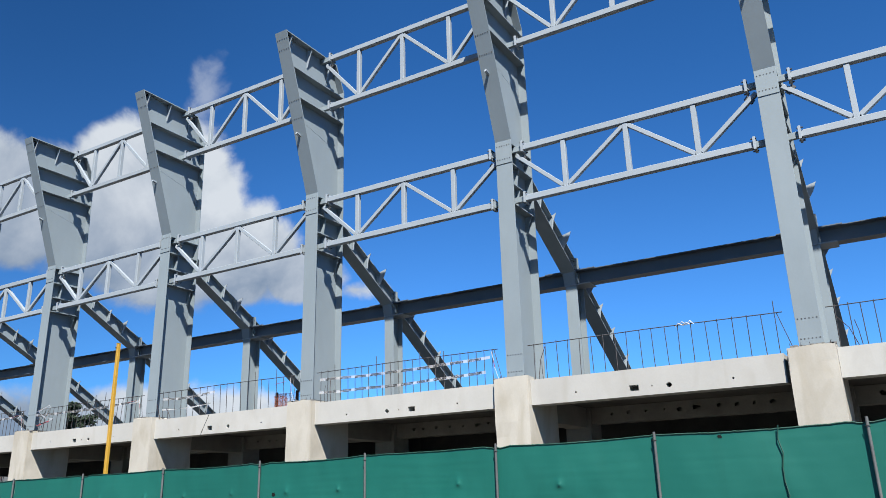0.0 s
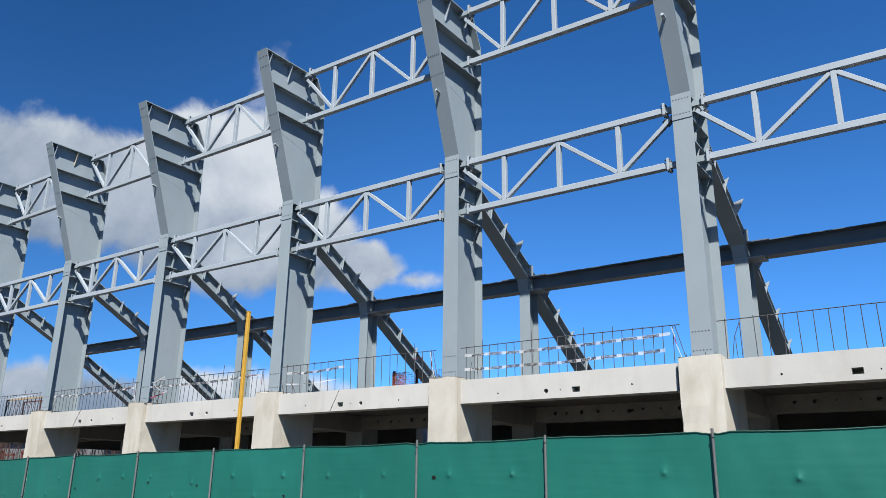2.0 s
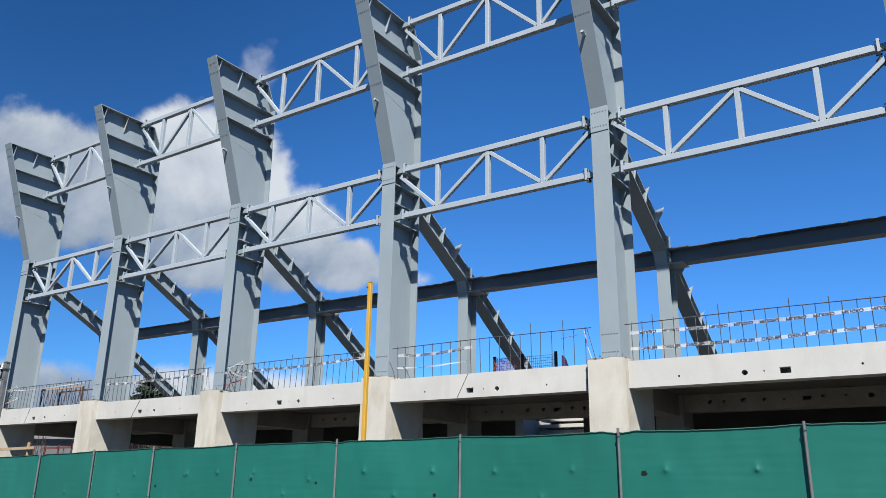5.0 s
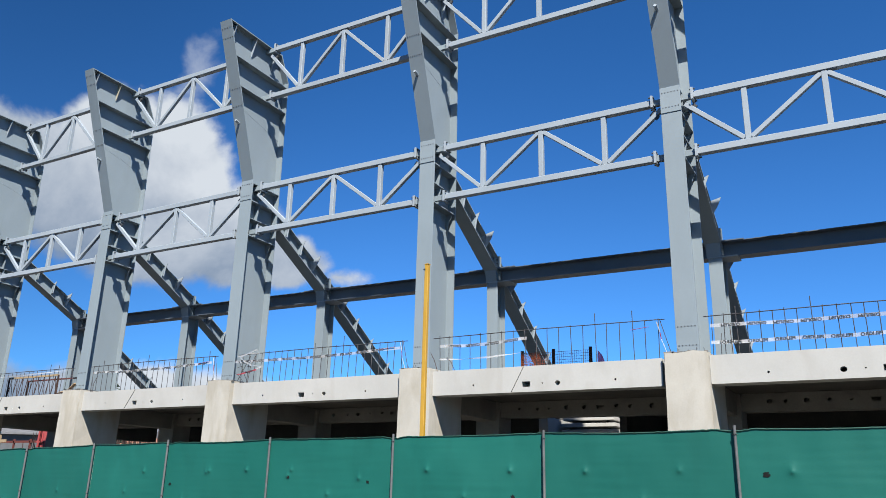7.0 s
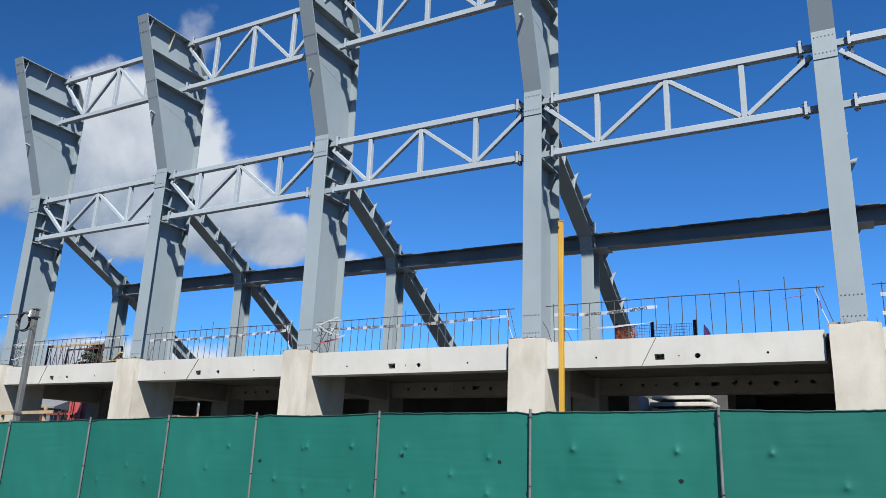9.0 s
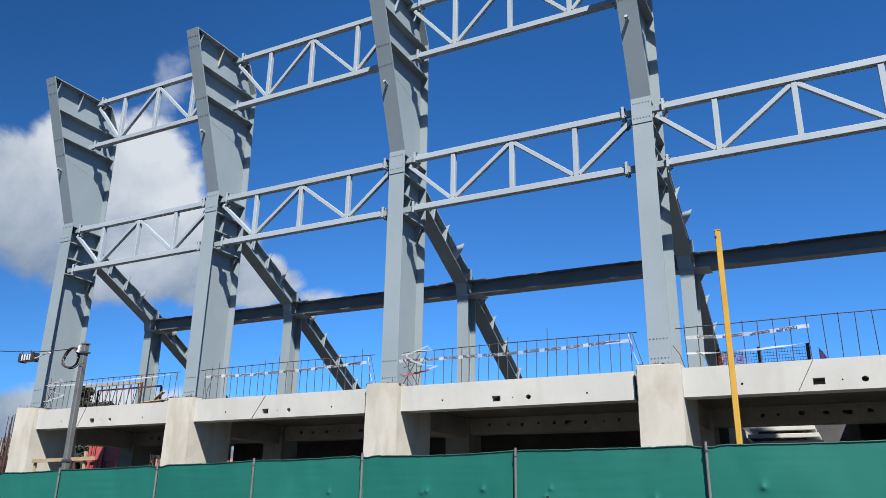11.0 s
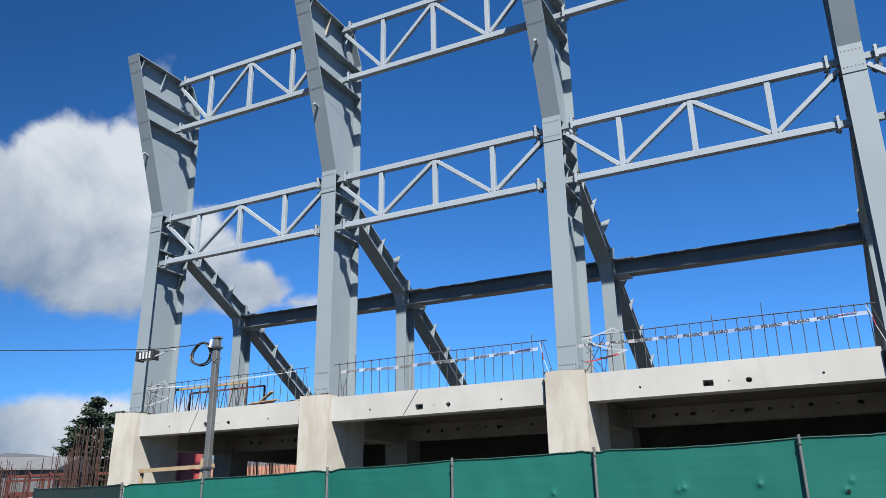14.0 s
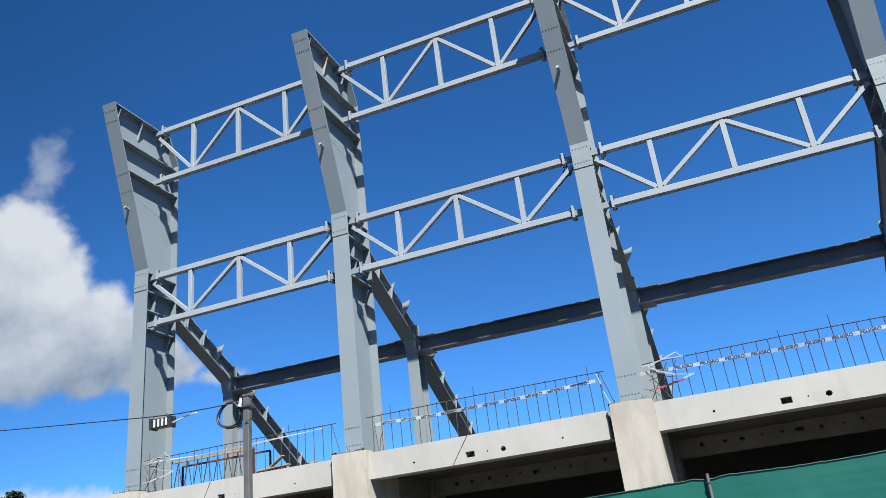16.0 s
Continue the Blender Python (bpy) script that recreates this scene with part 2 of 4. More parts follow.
ROOF_GREY = material("weathered_zinc_roof", (0.0798, 0.0819, 0.0840), (0.1260, 0.1260, 0.1302), 0.6, 0.2, scale=2, fine=20, bump=0.2)
ROOF_RED = material("clay_roof", (0.1428, 0.0616, 0.0357), (0.2002, 0.0903, 0.0525), 0.8, scale=3, fine=20, bump=0.3)
PLASTER = material("cream_house_plaster", (0.2380, 0.2093, 0.1617), (0.2856, 0.2569, 0.2044), 0.9, scale=1, fine=20, bump=0.2)
GREYHOUSE = material("grey_house_boards", (0.0476, 0.0525, 0.0574), (0.0812, 0.0854, 0.0903), 0.8, scale=1.5, fine=20, bump=0.2)
BARK = material("tree_bark", (0.05, 0.035, 0.025), (0.10, 0.07, 0.05), 0.95, scale=5, fine=40, bump=0.5)
LEAF = material("cypress_foliage", (0.0043, 0.0130, 0.0059), (0.0130, 0.0275, 0.0108), 0.8, scale=3, fine=30, bump=0.2, spread=0.2)
HILL = material("far_hill", (0.0287, 0.0336, 0.0406), (0.0476, 0.0546, 0.0644), 0.95, scale=0.01, fine=0.2, bump=0.1)


# ---------- mesh helpers ----------
ORIGIN = {}


def thing(name, at, label, category, group="", kind=""):
    ob = new(name)
    ob.location = at
    ob.empty_display_size = 0.1
    ORIGIN[ob] = Vector(at)
    return tagged(ob, label, category, group, kind)


def mesh_of(name, bm, mat, smooth=False):
    me = bpy.data.meshes.new(name)
    bmesh.ops.recalc_face_normals(bm, faces=bm.faces)
    bm.to_mesh(me)
    bm.free()
    for mt in (mat if isinstance(mat, (list, tuple)) else [mat]):
        me.materials.append(mt)
    if smooth:
        for p in me.polygons:
            p.use_smooth = True
    return me


def part(name, bm, mat, parent, label="", smooth=False):
    """Links a bmesh, drawn in world coordinates, as one mesh under parent."""
    org = ORIGIN[parent]
    bmesh.ops.translate(bm, verts=bm.verts, vec=-org)
    ob = new(name, mesh_of(name, bm, mat, smooth))
    ob.parent = parent
    ORIGIN[ob] = org
    if label:
        tagged(ob, label)
    return ob


def solo(name, bm, mat, label, category, group="", kind="", at=(0, 0, 0), smooth=False):
    """A thing that is one mesh."""
    bmesh.ops.translate(bm, verts=bm.verts, vec=-Vector(at))
    ob = new(name, mesh_of(name, bm, mat, smooth))
    ob.location = at
    ORIGIN[ob] = Vector(at)
    return tagged(ob, label, category, group, kind)


def box(x0, x1, y0, y1, z0, z1, bm=None, bevel=0.0):
    bm = bm or bmesh.new()
    vs = [bm.verts.new((x, y, z)) for z in (z0, z1) for y in (y0, y1) for x in (x0, x1)]
    fs = [bm.faces.new([vs[i] for i in f]) for f in ((0, 2, 3, 1), (4, 5, 7, 6), (0, 1, 5, 4), (2, 6, 7, 3), (0, 4, 6, 2), (1, 3, 7, 5))]
    if bevel:
        es = list({e for f in fs for e in f.edges})
        bmesh.ops.bevel(bm, geom=es, offset=bevel, segments=2, affect="EDGES", profile=0.5)
    return bm


def prism(poly, a0, a1, axis="x", bm=None):
    """A polygon drawn in the two other axes, pulled from a0 to a1 along axis."""
    bm = bm or bmesh.new()

    def at(a, p):
        return (a, p[0], p[1]) if axis == "x" else (p[0], a, p[1]) if axis == "y" else (p[0], p[1], a)

    lo = [bm.verts.new(at(a0, p)) for p in poly]
    hi = [bm.verts.new(at(a1, p)) for p in poly]
    n = len(poly)
    bm.faces.new(lo)
    bm.faces.new(hi[::-1])
    for i in range(n):
        bm.faces.new((lo[i], hi[i], hi[(i + 1) % n], lo[(i + 1) % n]))
    return bm


def bar(p0, p1, w, h, bm=None, up=(0, 0, 1), bevel=0.0):
    """A rectangular bar between two points, w wide and h high."""
    bm = bm or bmesh.new()
    p0, p1 = Vector(p0), Vector(p1)
    d = (p1 - p0).normalized()
    s = d.cross(Vector(up))
    s = s.normalized() if s.length > 1e-5 else Vector((1, 0, 0))
    u = s.cross(d)
    rings = [[bm.verts.new(p + s * (a * w / 2) + u * (b * h / 2)) for a, b in ((-1, -1), (1, -1), (1, 1), (-1, 1))] for p in (p0, p1)]
    fs = [bm.faces.new(rings[0]), bm.faces.new(rings[1][::-1])]
    for i in range(4):
        fs.append(bm.faces.new((rings[0][i], rings[1][i], rings[1][(i + 1) % 4], rings[0][(i + 1) % 4])))
    if bevel:
        bmesh.ops.bevel(bm, geom=list({e for f in fs for e in f.edges}), offset=bevel, segments=1, affect="EDGES")
    return bm


def rod(pts, r, n=6, bm=None, taper=None):
    """A round rod along points."""
    bm = bm or bmesh.new()
    pts = [Vector(p) for p in pts]
    rings = []
    for i, p in enumerate(pts):
        d = (pts[min(i + 1, len(pts) - 1)] - pts[max(i - 1, 0)]).normalized()
        s = d.cross(Vector((0.31, 0.2, 0.93)))
        s = s.normalized() if s.length > 1e-4 else Vector((1, 0, 0))
        u = s.cross(d)
        q = r if taper is None else r + (taper - r) * i / (len(pts) - 1)
        rings.append([bm.verts.new(p + (s * math.cos(a) + u * math.sin(a)) * q) for a in (2 * math.pi * k / n for k in range(n))])
    for a, b in zip(rings, rings[1:]):
        for k in range(n):
            bm.faces.new((a[k], a[(k + 1) % n], b[(k + 1) % n], b[k]))
    bm.faces.new(rings[0][::-1])
    bm.faces.new(rings[-1])
    return bm


# ---------- plan ----------
BAY, FIRST, COLS = 4.79, -29.88, 8          # centre of the end column, number of columns
FRONT, REAR = 12.12, 13.03                  # outer faces of the steel column
BASE, SPLICE, CAP = 3.49, 8.085, 11.605


def col_x(i):
    return FIRST + BAY * i


# ---------- ground ----------
g = bmesh.new()
bmesh.ops.create_grid(g, x_segments=60, y_segments=60, size=900)
for v in g.verts:
    far = max(0.0, math.hypot(v.co.x, v.co.y) - 120) / 800
    v.co.z = -6.0 * far + (noise.noise(v.co * 0.01) * 3 * far)
solo("ground", g, SOIL, "dusty bare building-site ground", "ground", kind="structure")
r = box(-60, 40, -9.0, 7.2, -0.2, 0.02)
solo("road", r, ROAD, "worn grey asphalt street beside the site", "road", kind="structure")
r = box(-60, 40, 7.2, 8.6, -0.2, 0.14, bevel=0.02)
solo("pavement", r, RAW, "concrete pavement along the hoarding", "pavement", kind="structure")


# ---------- steel columns ----------
def front_y(z):
    """Outer face of the front flange at a height."""
    return FRONT if z <= SPLICE else FRONT + (10.90 - FRONT) * (z - SPLICE) / (CAP - SPLICE)


def bolt_rows(x0, x1, heights, n, tri=False):
    bm = bmesh.new()
    for z in heights:
        y = front_y(z)
        for k in range(n):
            f = k / (n - 1)
            if 0.4 < f < 0.6 and n > 4:
                continue
            x = x0 + (x1 - x0) * f
            rod([(x, y - (0.012 if z <= SPLICE and z > 7.4 else 0) + 0.002, z), (x, y - (0.012 if z <= SPLICE and z > 7.4 else 0) - 0.004, z)], 0.0105, 8, bm)
    return bm


def steel_column(x, sides=(-1, 1)):
    c = thing("steel_column", (x, 12.6, BASE), "tall grey painted steel column flaring outward at the top, on a concrete pier", "column", "grandstand columns")
    w, t = 0.17, 0.022
    part("lower_web", box(x - 0.008, x + 0.008, FRONT + t, REAR - t, BASE, SPLICE), STEEL, c)
    part("lower_front_flange", box(x - w, x + w, FRONT, FRONT + t, BASE, SPLICE, bevel=0.003), STEEL, c)
    part("splice_plate", box(x - w, x + w, FRONT - 0.012, FRONT, SPLICE - 0.48, SPLICE - 0.005, bevel=0.003), STEEL, c)
    part("rear_flange", prism([(REAR - t, BASE), (REAR, BASE), (REAR, SPLICE), (12.99, 10.98), (12.68, CAP), (12.66, CAP - 0.02), (12.965, 10.97), (REAR - t, SPLICE)], x - w, x + w), STEEL, c)
    part("upper_web", prism([(FRONT + t, SPLICE), (REAR - t, SPLICE), (12.965, 10.97), (12.66, CAP - t), (10.90 + t, CAP - t)], x - 0.008, x + 0.008), STEEL, c)
    part("upper_front_flange", prism([(FRONT, SPLICE), (FRONT + t, SPLICE), (10.90 + t, CAP), (10.90, CAP)], x - w, x + w), STEEL, c)
    part("cap_plate", box(x - w, x + w, 10.90 + t, 12.66, CAP - t, CAP), STEEL, c)
    part("weld_seam", bar((x + 0.009, front_y(9.75) + t, 9.75), (x + 0.009, 13.0, 9.42), 0.004, 0.008), STEEL_LIGHT, c)
    for z, rear in ((10.82, 12.985), (10.15, 13.0)):
        for s in (-1, 1):
            part("stiffener", prism([(x + s * 0.008, front_y(z) + t), (x + s * w, front_y(z) + t), (x + s * w, rear - 0.025), (x + s * 0.008, rear - 0.025)], z - 0.012, z + 0.012, "z"), STEEL, c)
    for z in (8.0, 7.58, 7.16, 6.76):
        for s in (-1, 1):
            part("stiffener", box(min(x + s * 0.008, x + s * w), max(x + s * 0.008, x + s * w), FRONT + t, REAR - t - 0.004, z - 0.01, z + 0.01), STEEL, c)
    for y, z in ((11.12, CAP - t), (11.80, CAP - t), (12.50, CAP - t)):
        for s in (-1, 1):
            part("cap_bracket", prism([(x + s * 0.008, z), (x + s * (w - 0.01), z), (x + s * 0.03, z - 0.46), (x + s * 0.008, z - 0.46)], y - 0.008, y + 0.008, "y"), STEEL_LIGHT, c)
    for z0, z1 in ((7.6, 7.98), (7.18, 7.56), (6.78, 7.14)):
        for s in (-1, 1):
            part("gusset", prism([(x + s * 0.008, z1), (x + s * 0.16, z1), (x + s * 0.10, z0), (x + s * 0.008, z0)], 12.42, 12.435, "y"), STEEL, c)
    for s in (-1, 1):
        part("seat_gusset", prism([(x + s * 0.008, 6.74), (x + s * 0.16, 6.74), (x + s * 0.008, 6.36)], 12.9, 12.915, "y"), STEEL, c)
    tagged(part("bolts", bolt_rows(x - 0.13, x + 0.13, (3.62, 3.92, 7.70, 7.98), 6), BOLT, c), kind="stuff")
    tagged(part("bolts", bolt_rows(x - 0.13, x + 0.13, (9.72, 10.1, 11.22, 11.44), 6), BOLT, c), kind="stuff")
    z = 9.35
    y = front_y(z)
    part("lifting_lug", rod([(x - 0.03, y + 0.005, z), (x - 0.03, y - 0.11, z + 0.03)], 0.03, 10), STEEL_LIGHT, c)
    part("base_plate", box(x - 0.22, x + 0.22, FRONT - 0.05, REAR + 0.06, BASE - 0.01, BASE + 0.025), BOLT, c)
    # brackets that carry the lattice girders
    for z, tall in ((7.915, 0.1), (6.87, 0.1), (11.51, 0.1), (10.24, 0.1)):
        for s in sides:
            b = part("bracket", box(min(x + s * 0.01, x + s * 0.34), max(x + s * 0.01, x + s * 0.34), 12.265, 12.335, z - tall / 2 - 0.005, z + tall / 2 + 0.005, bevel=0.004), STEEL, c)
            part("end_plate", box(x + s * 0.33 - 0.011, x + s * 0.33 + 0.011, 12.2, 12.4, z - 0.10, z + 0.12, bevel=0.003), STEEL_LIGHT, b)
    return c


steel_column(col_x(0), (1,))
inner_column = steel_column(col_x(1))
for i in range(2, COLS):
    copy_thing(inner_column, pose(col_x(i), 12.6, BASE))
# one bracket still in cream primer
spot = [o for o in inner_column.children if o.name.startswith("cap_bracket")][3]
spot.data = spot.data.copy()
spot.data.materials[0] = PRIMER
tagged(spot, "bracket still in cream primer")


# ---------- lattice girders ----------
def lattice(x, zt, zb, label, group):
    c = thing("lattice_girder", (x, 12.3, zb), label, "girder", group)
    t = 0.118
    a, b = x + 0.35, x + BAY - 0.35
    n1, n2, n3 = x + 1.155, x + 2.355, x + 3.56
    part("top_chord", bar((a, 12.3, zt), (b, 12.3, zt), t, t, bevel=0.008), STEEL_LIGHT, c)
    part("bottom_chord", bar((a, 12.3, zb), (b, 12.3, zb), t, t, bevel=0.008), STEEL_LIGHT, c)
    for n in (n1, n2, n3):
        part("vertical", bar((n, 12.3, zb + t / 2), (n, 12.3, zt - t / 2), 0.09, 0.09, up=(1, 0, 0), bevel=0.006), STEEL_LIGHT, c)
    zl, zh = zb + t / 2 + 0.03, zt - t / 2 - 0.03
    for p, q in (((x + 0.2, zh - 0.05), (n1 - 0.05, zl)), ((n1 + 0.05, zl), (n2 - 0.04, zh)), ((n2 + 0.04, zh), (n3 - 0.05, zl)), ((n3 + 0.05, zl), (x + BAY - 0.2, zh - 0.05))):
        part("diagonal", bar((p[0], 12.3, p[1]), (q[0], 12.3, q[1]), 0.078, 0.078, bevel=0.006), STEEL_LIGHT, c)
    for xx, s in ((a, 1), (b, -1)):
        for z in (zt, zb):
            e = part("end_plate", box(xx - 0.012, xx + 0.012, 12.2, 12.4, z - 0.10, z + 0.12, bevel=0.003), STEEL_LIGHT, c)
            bm = bmesh.new()
            for yy in (12.225, 12.375):
                for zz in (z - 0.07, z + 0.09):
                    rod([(xx - 0.045, yy, zz), (xx + 0.045, yy, zz)], 0.014, 6, bm)
            tagged(part("bolts", bm, BOLT, e), kind="stuff")
        part("cleat", bar((xx - s * 0.06, 12.3, zt - 0.2), (xx - s * 0.0, 12.3, zt - 0.26), 0.16, 0.03, up=(0, 1, 0)), BOLT, c)
    return c


low = lattice(col_x(0), 7.915, 6.87, "pale grey tubular lattice girder between two steel columns", "lower girders")
high = lattice(col_x(0), 11.51, 10.24, "pale grey tubular lattice girder near the column tops", "upper girders")
for i in range(1, COLS - 1):
    copy_thing(low, pose(col_x(i), 12.3, 6.87))
    copy_thing(high, pose(col_x(i), 12.3, 10.24))


# ---------- raking beams, rear posts and rear beams ----------
def rear_rise(i):
    """The rear frame stands a little higher towards the end of the stand."""
    return 0.03 + 0.025 * max(0, 4 - i)


def raker(i):
    x, lift = col_x(i), rear_rise(i)
    c = thing("raking_beam", (x, 13.06, 7.0), "grey steel raking beam sloping down behind a column", "beam", "raking beams")
    y0, ym, y1, w = 13.035, 15.2, 19.6, 0.16

    def rake(y):
        return 7.66 - (0.592 - lift / 2.3) * (y - 13.06) if y < ym else 7.66 - (0.592 - lift / 2.3) * (ym - 13.06) - 0.615 * (y - ym)

    for ya, yb, d, tag in ((y0, ym - 0.02, 0.41, "upper"), (ym + 0.02, y1, 0.36, "lower")):
        za, zb = rake(ya), rake(yb)
        part("web", prism([(ya, za), (yb, zb), (yb, zb - d), (ya, za - d)], x - 0.007, x + 0.007), STEEL, c)
        part("top_flange", prism([(ya, za), (yb, zb), (yb, zb - 0.02), (ya, za - 0.02)], x - 0.115, x + 0.115), STEEL, c)
        part("bottom_flange", prism([(ya, za - d), (yb, zb - d), (yb, zb - d - 0.02), (ya, za - d - 0.02)], x - w, x + w), STEEL, c)
        stops = (13.5, 14.05, 14.55) if tag == "upper" else (15.85, 16.5, 17.2, 18.05)
        for y in stops:
            k = 0.3 if y in (14.55, 15.85) else 0.2
            zt = rake(y)
            for s in (-1, 1):
                part("web_stiffener", prism([(x + s * 0.007, zt - 0.021), (x + s * 0.105, zt - 0.021), (x + s * 0.08, zt - d * 0.6), (x + s * 0.007, zt - d * 0.9)], y - 0.007, y + 0.007, "y"), STEEL, c)
            # seat lug standing proud of the top flange
            part("seat_lug", prism([(x + 0.04, zt + 0.002), (x + k, zt + 0.07), (x + k - 0.07, zt - 0.10), (x + 0.1, zt - 0.30), (x + 0.04, zt - 0.26)], y + 0.012, y + 0.024, "y"), STEEL_LIGHT, c)
    # bolted end plates where the two lengths meet over the post
    for y in (ym - 0.03, ym + 0.03):
        part("joint_plate", prism([(x - w, rake(ym) + 0.03), (x + w, rake(ym) + 0.03), (x + w, rake(ym) - 0.52), (x - w, rake(ym) - 0.52)], y - 0.012, y + 0.012, "y"), STEEL, c)
    bm = bmesh.new()
    for s in (-1, 1):
        for k in range(5):
            z = rake(ym) - 0.05 - 0.09 * k
            rod([(x + s * 0.1, ym - 0.07, z), (x + s * 0.1, ym - 0.03, z)], 0.013, 6, bm)
    tagged(part("bolts", bm, BOLT, c), kind="stuff")
    part("haunch", prism([(ym - 0.2, rake(ym - 0.2) - 0.432), (ym - 0.045, rake(ym) - 0.34), (ym - 0.045, 5.81 + lift), (ym - 0.14, 5.81 + lift)], x - 0.13, x + 0.13), STEEL, c)
    return c


def rear_post(i):
    x, top = col_x(i) + 0.02, 5.79 + rear_rise(i)
    c = thing("rear_post", (x, 15.25, 3.43), "grey steel post under the raking beam joint", "column", "rear posts")
    part("front_flange", box(x - 0.13, x + 0.13, 15.06, 15.08, 3.43, top, bevel=0.003), STEEL, c)
    part("rear_flange", box(x - 0.13, x + 0.13, 15.44, 15.46, 3.43, top, bevel=0.003), STEEL, c)
    part("web", box(x - 0.006, x + 0.006, 15.08, 15.44, 3.43, top), STEEL, c)
    part("cap_plate", box(x - 0.14, x + 0.42, 15.04, 15.48, top, top + 0.02), STEEL_LIGHT, c)
    part("foot_block", box(x - 0.14, x + 0.14, 15.03, 15.49, 3.43, 3.66, bevel=0.01), BOLT, c, "dark base sleeve")
    return c


def rear_beam(i):
    x, z = col_x(i), 5.79 + rear_rise(i)
    c = thing("rear_beam", (x, 15.3, z), "grey steel beam joining the rear posts, its shade put into the colour", "beam", "rear beams")
    x0, x1 = x + 0.02, x + BAY - 0.02
    z1 = 5.79 + rear_rise(i + 1)
    # same paint as the posts; the shaded look is in the base colour
    part("web", prism([(x0, z + 0.048), (x1, z1 + 0.048), (x1, z1 + 0.307), (x0, z + 0.307)], 15.25, 15.265, "y"), SHADED_STEEL, c)
    part("top_flange", prism([(x0, z + 0.307), (x1, z1 + 0.307), (x1, z1 + 0.32), (x0, z + 0.32)], 15.07, 15.45, "y"), SHADED_STEEL, c)
    part("bottom_flange", prism([(x0, z + 0.023), (x1, z1 + 0.023), (x1, z1 + 0.048), (x0, z + 0.048)], 15.12, 15.40, "y"), SHADED_STEEL, c)
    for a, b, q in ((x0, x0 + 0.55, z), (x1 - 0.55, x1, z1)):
        part("cover_plate", box(a, b, 15.06, 15.46, q + 0.322, q + 0.342), SHADED_STEEL, c)
    return c


for i in range(COLS):
    raker(i)
    rear_post(i)
    if i < COLS - 1:
        rear_beam(i)


# ---------- concrete frame ----------
def pier(x, seed):
    """A pier with slightly uneven faces and a ragged top rim."""
    rng = random.Random(seed)
    bm = bmesh.new()
    hw, y0, y1 = 0.325, 11.905, 13.12
    nz = 14
    ring = [(-hw, y0), (-hw / 3, y0), (hw / 3, y0), (hw, y0), (hw, y0 + 0.4), (hw, y1), (-hw, y1), (-hw, y0 + 0.4)]
    rows = []
    for k in range(nz + 1):
        z = 3.49 * k / nz - (0.3 if k == 0 else 0)
        rows.append([bm.verts.new((x + a + rng.uniform(-0.004, 0.004), b + rng.uniform(-0.004, 0.004), z + (rng.uniform(-0.02, 0.015) if k == nz else 0))) for a, b in ring])
    n = len(ring)
    for a, b in zip(rows, rows[1:]):
        for i in range(n):
            bm.faces.new((a[i], a[(i + 1) % n], b[(i + 1) % n], b[i]))
    bm.faces.new(rows[-1])
    sharp = [e for e in bm.edges if abs(e.verts[0].co.z - e.verts[1].co.z) > 0.1 and any(abs(abs(v.co.x - x) - hw) < 0.01 and (abs(v.co.y - y0) < 0.01 or abs(v.co.y - y1) < 0.01) for v in e.verts)]
    bmesh.ops.bevel(bm, geom=sharp, offset=0.012, segments=2, affect="EDGES")
    c = solo("concrete_pier", bm, CONCRETE, "stained pale concrete pier under a steel column", "column", "concrete piers", at=(x, 12.5, 0))
    crumbs = bmesh.new()
    for _ in range(16):
        a, s = rng.uniform(-0.31, 0.31), rng.uniform(0.012, 0.035)
        box(x + a - s, x + a + s, y0 + 0.01, y0 + 0.05 + s, 3.47, 3.49 + rng.uniform(0.004, 0.022), crumbs)
    tagged(part("crumbled_rim", crumbs, RAW, c, "crumbled mortar along the top rim"), kind="stuff")
    for _ in range(5):
        a = rng.uniform(-0.3, 0.3)
        part("tie_wire", rod([(x + a, y0 + 0.04, 3.47), (x + a + rng.uniform(-0.02, 0.02), y0 + 0.03, 3.50 + rng.uniform(0.02, 0.06))], 0.004, 5), REBAR_DARK, c)
    return c


from mathutils.geometry import tessellate_polygon


def holed_slab(x0, x1, z0, z1, y0, y1, holes, pocket):
    """A beam whose front face has pockets cut into it. holes: (x, z, half width, half height, corners)."""
    bm = bmesh.new()
    loops = [[Vector((x0, z0, 0)), Vector((x1, z0, 0)), Vector((x1, z1, 0)), Vector((x0, z1, 0))]]
    for hx, hz, a, b, n in holes:
        off = math.pi / 4 if n == 4 else 0
        k = math.sqrt(2) if n == 4 else 1
        loops.append([Vector((hx + a * k * math.cos(off + 2 * math.pi * i / n), hz + b * k * math.sin(off + 2 * math.pi * i / n), 0)) for i in range(n)])
    flat = [v for lp in loops for v in lp]
    vs = [bm.verts.new((v.x, y0, v.y)) for v in flat]
    for tri in tessellate_polygon(loops):
        try:
            bm.faces.new([vs[i] for i in tri])
        except ValueError:
            pass
    at = 4
    for lp in loops[1:]:
        inner = [bm.verts.new((v.x, y0 + pocket, v.y)) for v in lp]
        n = len(lp)
        for i in range(n):
            bm.faces.new((vs[at + i], vs[at + (i + 1) % n], inner[(i + 1) % n], inner[i]))
        bm.faces.new(inner)
        at += n
    bk = [bm.verts.new((v.x, y1, v.y)) for v in loops[0]]
    for i in range(4):
        bm.faces.new((vs[i], vs[(i + 1) % 4], bk[(i + 1) % 4], bk[i]))
    bm.faces.new(bk[::-1])
    return bm


